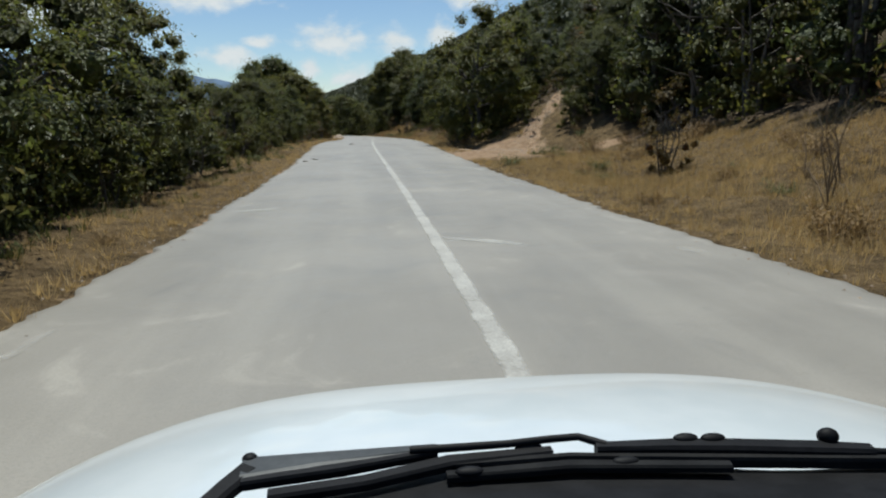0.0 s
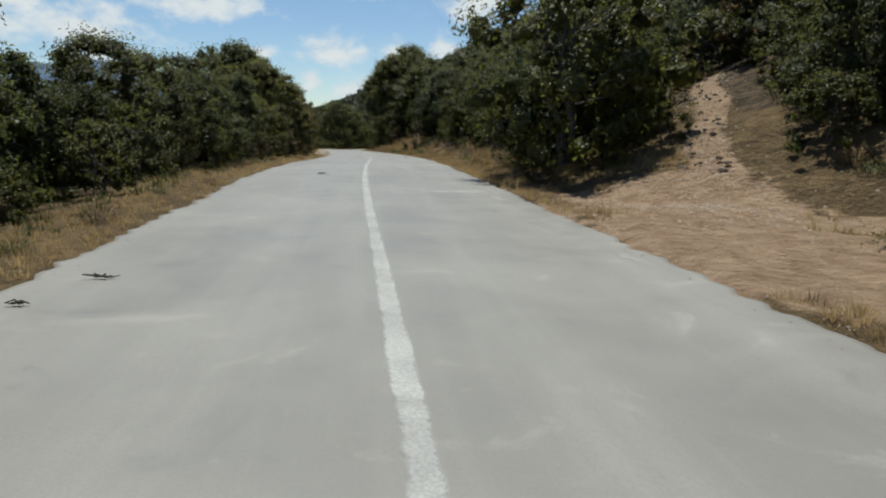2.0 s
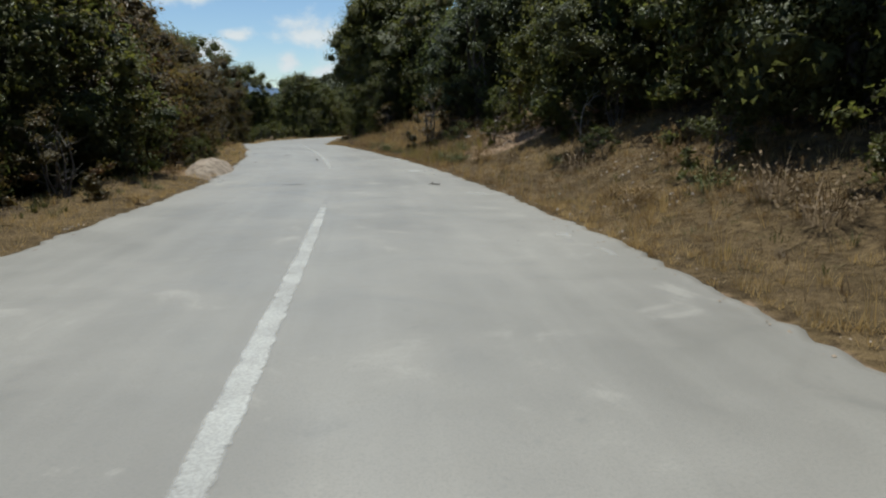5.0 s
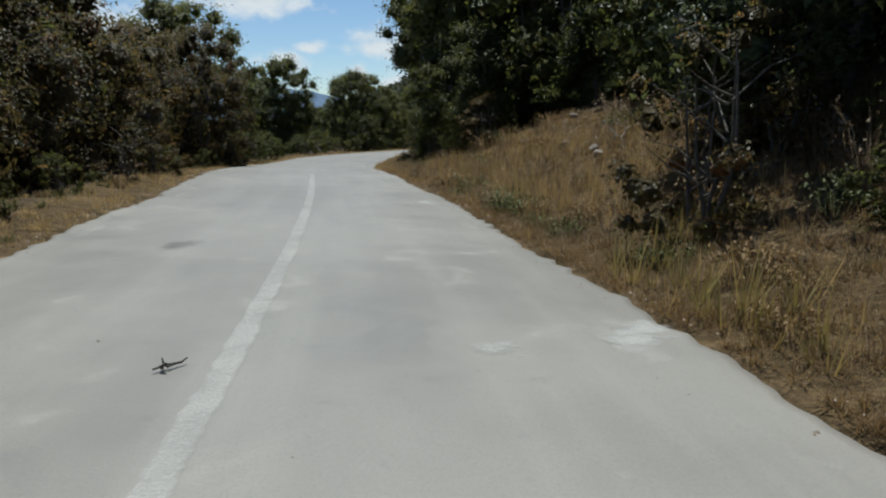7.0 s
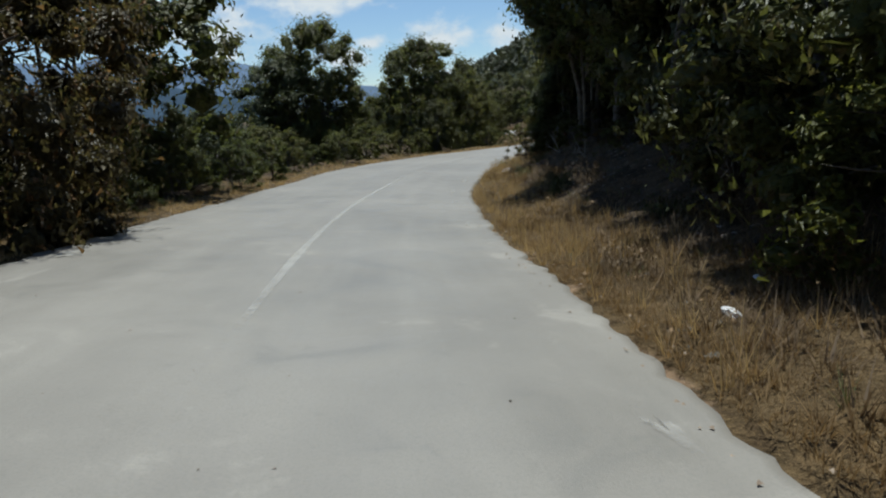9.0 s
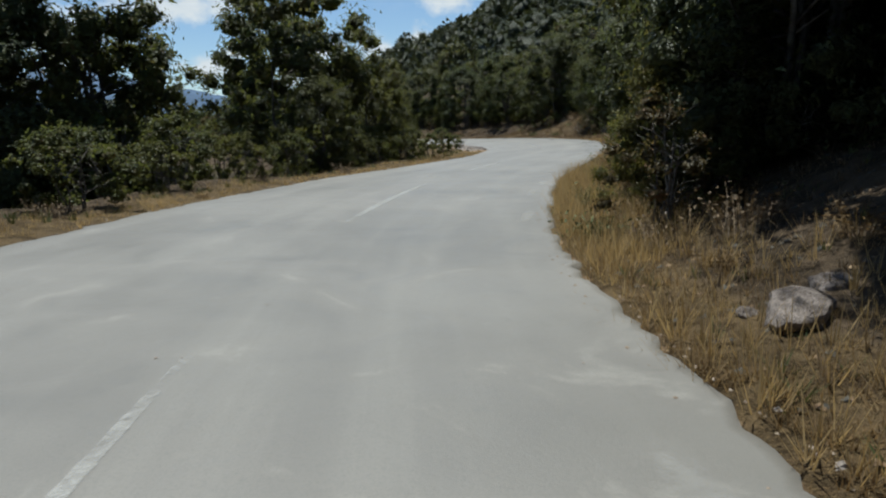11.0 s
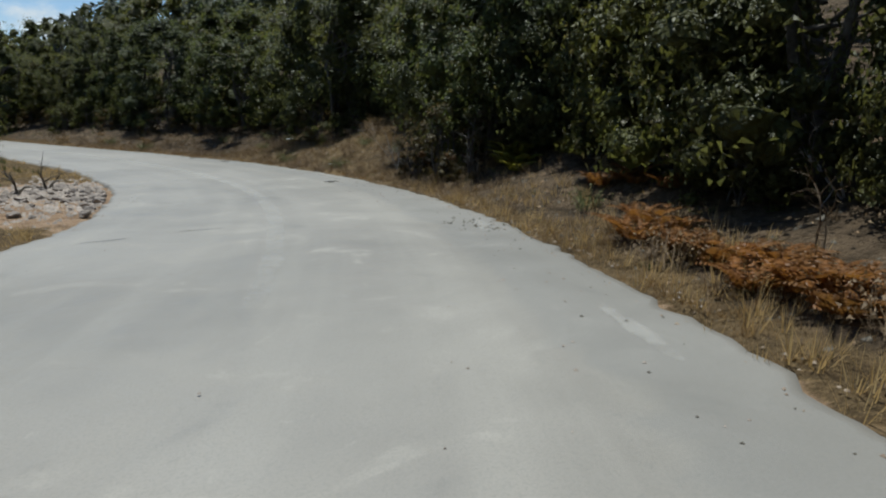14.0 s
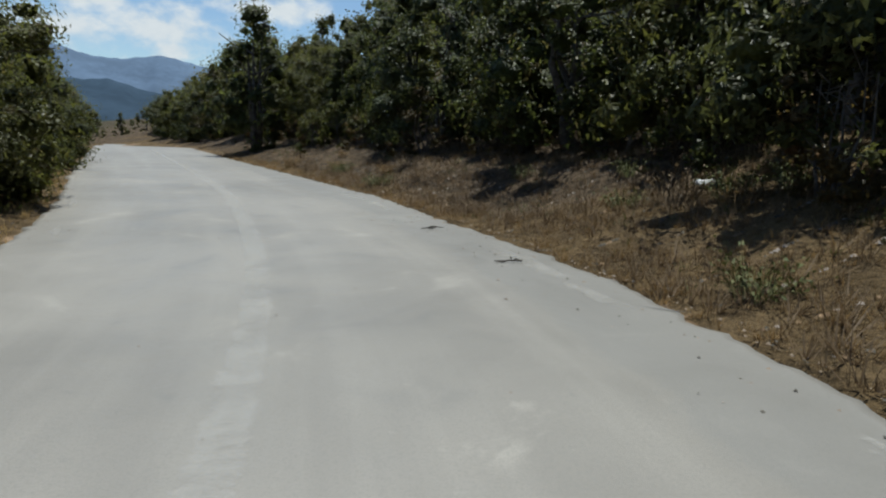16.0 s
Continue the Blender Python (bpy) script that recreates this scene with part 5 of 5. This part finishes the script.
for i, (x, y, l, t) in enumerate(((-9.08, 150.1, .32, 15), (-8.06, 148.0, .3, 10), (-6.15, 139.3, .35, 12), (-3.98, 57.6, .26, 170), (-4.56, 22.3, .34, 8), (-4.75, 21.5, .2, 175), (-7.9, 66.0, .2, 60), (-5.1, 35.0, .25, 20))):
    twig(x, y, l, t, 500 + i)
PALE, DARK = "pale dusty patch on the road surface", "dark tar patch on the road surface"
for i, (x, y, l, w, t, m) in enumerate((
        (0.45, 6.75, 1.5, .26, 150, DUST), (-3.0, 9.8, .9, .4, 20, DUST), (-.55, 17.4, 1.9, .22, 120, DUST), (.1, 18.6, 1.3, .2, 165, DUST), 
        (.9, 17.6, 2.0, .3, 120, DUST), (-1.2, 30.2, 2.4, .5, 10, DUST), (-2.43, 34.9, 1.7, .3, 130, DUST), (-2.0, 43.0, 1.6, .7, 100, DUST),
        (-6.15, 66.5, .5, .4, 10, DUST), (-5.2, 66.9, .9, .5, 60, DUST), (-7.4, 74.6, .9, .5, 100, DUST), (-4.5, 61.5, .8, .6, 100, DUST), (-11.6, 114.9, .5, .18, 0, DUST), (-14.2, 116.6, .6, .3, 80, DUST),
        (-14.58, 119.4, .9, .28, 15, TAR), (-10.3, 127.15, .75, .22, 5, TAR), (-7.03, 57.9, .8, .4, 15, TAR), (-5.0, 35.1, .9, .5, 20, TAR), (-10.2, 133.3, .9, .16, 10, TAR), (-9.2, 133.6, .8, .2, 0, TAR), (-9.4, 141.5, 1.0, .14, 20, TAR), (-7.6, 148.8, .9, .1, 160, TAR), (-6.9, 146.4, .7, .1, 160, TAR),
        (-9.6, 69.5, 1.0, .5, 70, TAR), (1.3, 15.6, .5, .2, 95, DUST), (1.0, 26.0, 1.2, .3, 100, DUST), (-4.0, 62.0, .5, .2, 90, DUST), (-11.2, 112.5, .4, .2, 80, DUST), (-9.6, 117.2, .9, .16, 60, DUST))):
    road_patch(x, y, l, w, t, m, i + 1, PALE if m is DUST else DARK)
for i in range(64):
    u, side = gr.uniform(13, 172), gr.choice((-1, 1, 1))
    (mid,), (rgt,) = along(np.array([u]))
    q = side * (float(np.interp(u, U, HW)) - gr.uniform(.28, .55))
    slant = math.degrees(math.atan2(rgt[0], -rgt[1])) + gr.uniform(-7, 7)
    road_patch(mid[0] + rgt[0] * q, mid[1] + rgt[1] * q, gr.uniform(.5, 1.7), gr.uniform(.14, .40), slant, CHALK, 60 + i, "pale crumbled strip of the road's broken edge")


def crumbs(name, count, mat, label, seed, place, size):
    """Loose bits lying on the road's edge, one sheet of small chips."""
    g = np.random.default_rng(seed)
    x, y, z = place(g, count)
    r = g.uniform(size[0], size[1], count)
    base = np.array([(1, 0, 0), (-.5, .87, 0), (-.5, -.87, 0), (.1, .1, .7)])
    a = g.uniform(0, 6.283, count)
    v = base[None] * r[:, None, None] * g.uniform(.7, 1.3, (count, 4, 1))
    v = np.stack([v[..., 0] * np.cos(a)[:, None] - v[..., 1] * np.sin(a)[:, None], v[..., 0] * np.sin(a)[:, None] + v[..., 1] * np.cos(a)[:, None], v[..., 2]], -1) + np.stack([x, y, z], 1)[:, None]
    f = (np.arange(count)[:, None, None] * 4 + np.array([(0, 1, 3), (1, 2, 3), (2, 0, 3)])[None]).reshape(-1, 3)
    tagged(mesh_object(name, v.reshape(-1, 3), f, mat), label, "gravel", kind="stuff")


def edge_place(side, u0, u1, spread_in, spread_out):
    def place(g, n):
        u = g.uniform(u0, u1, n)
        mid, rgt = along(u)
        q = side * (np.interp(u, U, HW) + np.where(g.random(n) < .5, -spread_in * g.random(n) ** 2, spread_out * g.random(n)))
        p = mid + rgt * q[:, None]
        on = np.abs(q) < np.interp(u, U, HW) - .1
        return p[:, 0], p[:, 1], np.where(on, road_z(p[:, 0], p[:, 1]) + .002, ground_z(p[:, 0], p[:, 1]))
    return place


def track_place(g, n):
    y = g.uniform(28, 40, n)
    x = 5.1 + (y - 33) * .4 + g.normal(size=n) * .4
    wide = g.random(n) < .4
    y = np.where(wide, 28.4 + g.normal(size=n) * 1.3, y)
    x = np.where(wide, 3.0 + g.normal(size=n) * 1.0, x)
    return x, y, ground_z(x, y)


crumbs("track_gravel", 2200, EARTHSTONE, "loose stony rubble on the earth track", 65, track_place, (.012, .045))
crumbs("edge_gravel", 5000, EARTHSTONE, "loose pale gravel along the road edge", 61, edge_place(1, 0, 195, .2, .25), (.006, .02))
crumbs("edge_gravel", 3500, STONE, "loose pale gravel along the road edge", 62, edge_place(-1, 0, 195, .2, .25), (.006, .02))
def litter_place(g, n):
    u = g.uniform(97, 196, n)
    x, y = at_road(u, 1, g.uniform(.3, 4.0, n))
    return x, y, ground_z(x, y)


def rubble_place(g, n):
    x, y = -11.5 + g.normal(size=n) * .9, 139.0 + g.normal(size=n) * 1.5
    k, lat = station(x, y)
    x = np.where(lat > -HW[k] - .1, x - 1.5, x)
    return x, y, ground_z(x, y)


crumbs("rubble", 1800, STONE, "pale limestone rubble and gravel in the bend", 70, rubble_place, (.02, .07))
crumbs("leaf_litter", 5000, LEAFMOULD, "dead leaves and twigs lying on the shaded bank", 68, litter_place, (.012, .045))
crumbs("leaf_litter", 3500, DRYLITTER, "pale dead leaves lying on the shaded bank", 69, litter_place, (.012, .04))
crumbs("fallen_leaves", 420, LEAFMOULD, "dark fallen leaves and clods on the road edge", 63, edge_place(1, 140, 166, .8, .3), (.006, .018))
crumbs("fallen_leaves", 120, LEAFMOULD, "dark fallen leaves and clods on the road", 64, edge_place(1, 62, 100, 1.2, .3), (.005, .014))


def clod_place(g, n):
    k = g.integers(0, 4, n)
    x = np.array((-5.61, -5.75, -5.3, -5.5))[k] + g.normal(size=n) * .16
    y = np.array((132.1, 132.8, 131.4, 132.3))[k] + g.normal(size=n) * .14
    return x, y, road_z(x, y) + .002


crumbs("clods", 50, LEAFMOULD, "dark clods of earth dropped on the road edge", 66, clod_place, (.012, .035))


def chip_place(g, n):
    u = g.uniform(62, 170, n)
    mid, rgt = along(u)
    p = mid + rgt * (np.interp(u, U, HW) * g.uniform(-.85, .9, n))[:, None]
    return p[:, 0], p[:, 1], road_z(p[:, 0], p[:, 1]) + .002


def pebble_place(g, n):
    heap = g.integers(0, 60, n)
    u = g.uniform(64, 176, 60)[heap] + g.normal(size=n) * .5
    x, y = at_road(u, 1, np.clip(g.uniform(.5, 5.0, 60)[heap] + g.normal(size=n) * .4, .2, 6))
    return x, y, ground_z(x, y) + .01


crumbs("bank_pebbles", 1900, STONE, "pale pebbles showing through the bank's dry grass", 72, pebble_place, (.01, .04))
crumbs("edge_chips", 260, STONE, "pale crumbled chips at the broken road edge", 75, edge_place(1, 131, 142, .25, .2), (.01, .03))
crumbs("roadside_chips", 240, STONE, "pale stone chips along the road's inner edge", 73, edge_place(1, 140, 168, 1.2, .3), (.01, .024))
crumbs("road_chips", 420, STONE, "small pale stone chips scattered on the road", 67, chip_place, (.006, .016))


# ---------------------------------------------------------------- the car's front, where the drive begins
CAR_WHITE, ck = material("white_car_paint")
cn = ck.noise(ck.add("ShaderNodeTexCoord").outputs["Object"], 7.0, 4, 0.6)
finish(ck, ck.mix(ck.ramp(cn, 0.3, 0.7), (0.52, 0.56, 0.57), (0.58, 0.61, 0.615)), 0.32, gloss=0.5, coat=0.6)
BLACK = plain_material("black_plastic", (0.004, 0.004, 0.0045), (0.010, 0.010, 0.011), 20.0, 0.6, 0.15, 0.004, gloss=0.15)
RUBBER = plain_material("black_rubber", (0.006, 0.006, 0.0065), (0.014, 0.014, 0.014), 26.0, 0.75, 0.2, 0.004, gloss=0.15)
GREYED = plain_material("greyed_black_paint", (0.035, 0.038, 0.040), (0.06, 0.064, 0.066), 14.0, 0.5, 0.1, 0.003)
STEEL = plain_material("dull_wheel_metal", (0.30, 0.30, 0.31), (0.45, 0.45, 0.46), 12.0, 0.35, 0.1, 0.003)
LENS = plain_material("clear_lamp_lens", (0.50, 0.52, 0.54), (0.68, 0.70, 0.72), 9.0, 0.12, 0.05, 0.003, gloss=0.6)


def car_front():
    top = new("car")
    x0, y0, a, b, power = 0.21, 0.13, 0.85, 1.03, 3.1

    def shell(r, th):
        c, s = np.cos(th), np.sin(th)
        k = (np.abs(c) ** power + np.abs(s) ** power) ** (-1 / power)
        return x0 + a * r * k * c, y0 + b * r * k * s

    th = np.linspace(-0.25, np.pi + 0.25, 61)
    # bonnet: domed sheet with a turned-down edge
    rows = []
    for r in (.02, .2, .38, .55, .7, .8, .88, .94, .975):
        x, y = shell(r, th)
        rows.append(np.column_stack([x, y, np.full(61, .900 - .165 * r ** 3.2)]))
    x, y = shell(.976, th)
    rows.append(np.column_stack([x, y, np.full(61, .72)]))
    mesh_object("bonnet", np.stack(rows).reshape(-1, 3), grid_faces(len(rows), 61)[:, ::-1], CAR_WHITE, top, smooth=True)
    rows = []
    for r, z in ((.982, .725), (.985, .742), (1.0, .715), (1.02, .65), (1.035, .58), (1.035, .45), (1.02, .32), (1.0, .24), (.9, .22)):
        x, y = shell(r, th)
        rows.append(np.column_stack([x, y, np.full(61, z)]))
    mesh_object("front_body", np.stack(rows).reshape(-1, 3), grid_faces(len(rows), 61)[:, ::-1], CAR_WHITE, top, smooth=True)
    for side in (-1, 1):
        bm = bmesh.new()
        bmesh.ops.create_uvsphere(bm, u_segments=20, v_segments=12, radius=1)
        for v in bm.verts:
            v.co = Vector((x0 + side * .55 + v.co.x * .15, y0 + .74 + v.co.y * .10 - abs(v.co.x) * .02, .60 + v.co.z * .075))
        part("headlight", bm, LENS, top, "clear headlight lens")
        bm = bmesh.new()
        bmesh.ops.create_cone(bm, cap_ends=True, segments=32, radius1=.29, radius2=.29, depth=.18)
        bmesh.ops.bevel(bm, geom=[e for e in bm.edges if e.calc_face_angle(0) > 1], offset=.03, segments=3, affect="EDGES")
        bmesh.ops.transform(bm, matrix=Matrix.Translation((x0 + side * .70, .42, .29)) @ Matrix.Rotation(math.pi / 2, 4, "Y"), verts=bm.verts)
        wheel = part("wheel", bm, RUBBER, top, "black rubber tyre")
        bm = bmesh.new()
        bmesh.ops.create_cone(bm, cap_ends=True, segments=24, radius1=.19, radius2=.15, depth=.03)
        bmesh.ops.transform(bm, matrix=Matrix.Translation((x0 + side * .795, .42, .29)) @ Matrix.Rotation(side * math.pi / 2, 4, "Y"), verts=bm.verts)
        part("rim", bm, STEEL, wheel, "dull metal wheel rim", smooth=False)
    # black scuttle below the windscreen and the dashboard top behind it
    xs = np.linspace(-.56, 1.02, 60)
    lip = np.interp(xs, (-.56, -.135, -.013, .06, .164, .316, .45, 1.02), (.40, .473, .486, .504, .502, .476, .459, .38)) + .003 * np.sin(xs * 31)
    prof = ((.012, .86), (.010, .935), (.0, .949), (-.012, .954), (-.03, .955), (-.07, .962), (-.16, .985))
    v = np.stack([np.column_stack([xs, lip + yy, np.full(60, zz)]) for yy, zz in prof])
    mesh_object("scuttle", v.reshape(-1, 3), grid_faces(len(prof), 60), BLACK, top, smooth=True)
    prof = ((.33, .60), (.33, .93), (.31, .965), (.20, .985), (.0, .97), (-.12, .93), (-.14, .60))
    v = np.stack([np.column_stack([xs, np.full(60, yy) - .06 * ((xs - x0) / .8) ** 2 * (i < 4), np.full(60, zz)]) for i, (yy, zz) in enumerate(prof)])
    mesh_object("dashboard", v.reshape(-1, 3), grid_faces(len(prof), 60), BLACK, top, smooth=True)

    def bar(name, path, wide, deep, mat, parent, label=""):
        """A flat bar of changing width through the given points, with softened edges."""
        bm = bmesh.new()
        rings = []
        for q, (p, w, d) in enumerate(zip(path, wide, deep)):
            way = Vector(path[min(q + 1, len(path) - 1)]) - Vector(path[max(q - 1, 0)])
            side = way.cross(Vector((0, 0, 1))).normalized() * w / 2
            rings.append([bm.verts.new(Vector(p) + side * a + Vector((0, 0, d / 2 * b))) for a, b in ((-1, -.7), (-1, .5), (-.7, 1), (.7, 1), (1, .5), (1, -.7))])
        for r0, r1 in zip(rings[:-1], rings[1:]):
            for e in range(6):
                bm.faces.new((r0[e], r0[(e + 1) % 6], r1[(e + 1) % 6], r1[e]))
        bm.faces.new(rings[0]), bm.faces.new(rings[-1][::-1])
        bmesh.ops.recalc_face_normals(bm, faces=bm.faces)
        return part(name, bm, mat, parent, label, smooth=False)

    def knob(name, at, size, mat, parent):
        bm = bmesh.new()
        bmesh.ops.create_uvsphere(bm, u_segments=14, v_segments=8, radius=1)
        for q in bm.verts:
            q.co = Vector(at) + Vector((q.co.x * size[0], q.co.y * size[1], q.co.z * size[2]))
        return part(name, bm, mat, parent)

    # the long wiper that lies across the bonnet's rear edge
    w = new("wiper")
    w.parent = top
    bar("wiper_arm", ((-.165, .440, .952), (-.138, .480, .960), (-.122, .503, .963)), (.018, .020, .022), (.012,) * 3, BLACK, w)
    bar("arm_plate", ((-.128, .502, .965), (-.06, .508, .966), (.045, .514, .967)), (.036, .023, .009), (.006, .006, .005), GREYED, w, "dull grey flat wiper arm")
    bar("arm_edge", ((-.125, .484, .962), (-.04, .494, .963), (.045, .508, .965)), (.010, .010, .007), (.010, .010, .008), BLACK, w)
    knob("arm_joint", (-.124, .518, .966), (.007, .007, .005), BLACK, w)
    mesh_object("wiper_rod", *limb([(.02, .507, .970), (.11, .506, .971), (.15, .508, .972), (.178, .509, .972), (.20, .495, .970)], [.004, .0036, .0036, .0036, .004], 8), BLACK, w, smooth=True)
    bar("blade_holder", ((.19, .494, .966), (.26, .488, .967), (.315, .481, .967), (.39, .470, .966), (.437, .462, .965)), (.012, .017, .018, .018, .014), (.012,) * 5, BLACK, w)
    bar("wiper_blade", ((.06, .489, .960), (.164, .489, .961), (.316, .468, .961), (.46, .450, .960)), (.008,) * 4, (.012,) * 4, RUBBER, w)
    for at in ((.275, .493, .973), (.30, .490, .973)):
        knob("clip", at, (.012, .006, .004), BLACK, w)
    knob("end_cap", (.405, .478, .974), (.010, .008, .008), BLACK, w)
    mesh_object("wiper_rod", *limb([(.43, .463, .966), (.50, .452, .964)], [.0035, .003], 8), BLACK, w, smooth=True)
    # the nearer wiper, half sunk behind the scuttle's lip
    w = new("wiper")
    w.parent = top
    bar("wiper_arm", ((-.10, .466, .960), (-.02, .474, .962), (.055, .494, .963), (.11, .497, .963), (.15, .499, .963)), (.014, .014, .016, .014, .012), (.010,) * 5, BLACK, w)
    bar("blade_holder", ((.05, .474, .962), (.16, .476, .963), (.30, .458, .963)), (.010, .012, .010), (.008,) * 3, RUBBER, w)
    for at in ((.13, .507, .966), (.21, .473, .966), (.07, .474, .966)):
        knob("clip", at, (.013, .006, .004), BLACK, w)
    for at in ((.069, .545, .921), (.446, .507, .925)):
        knob("washer_nozzle", at, (.013, .010, .008), BLACK, top)
    top.matrix_basis = pose(0, 0, float(road_z(np.array([0.0]), np.array([0.3]))[0]) + .003, 0, 0, 5.9)
    tagged(top, "front of a white car with black wipers standing on the road", "car")


car_front()
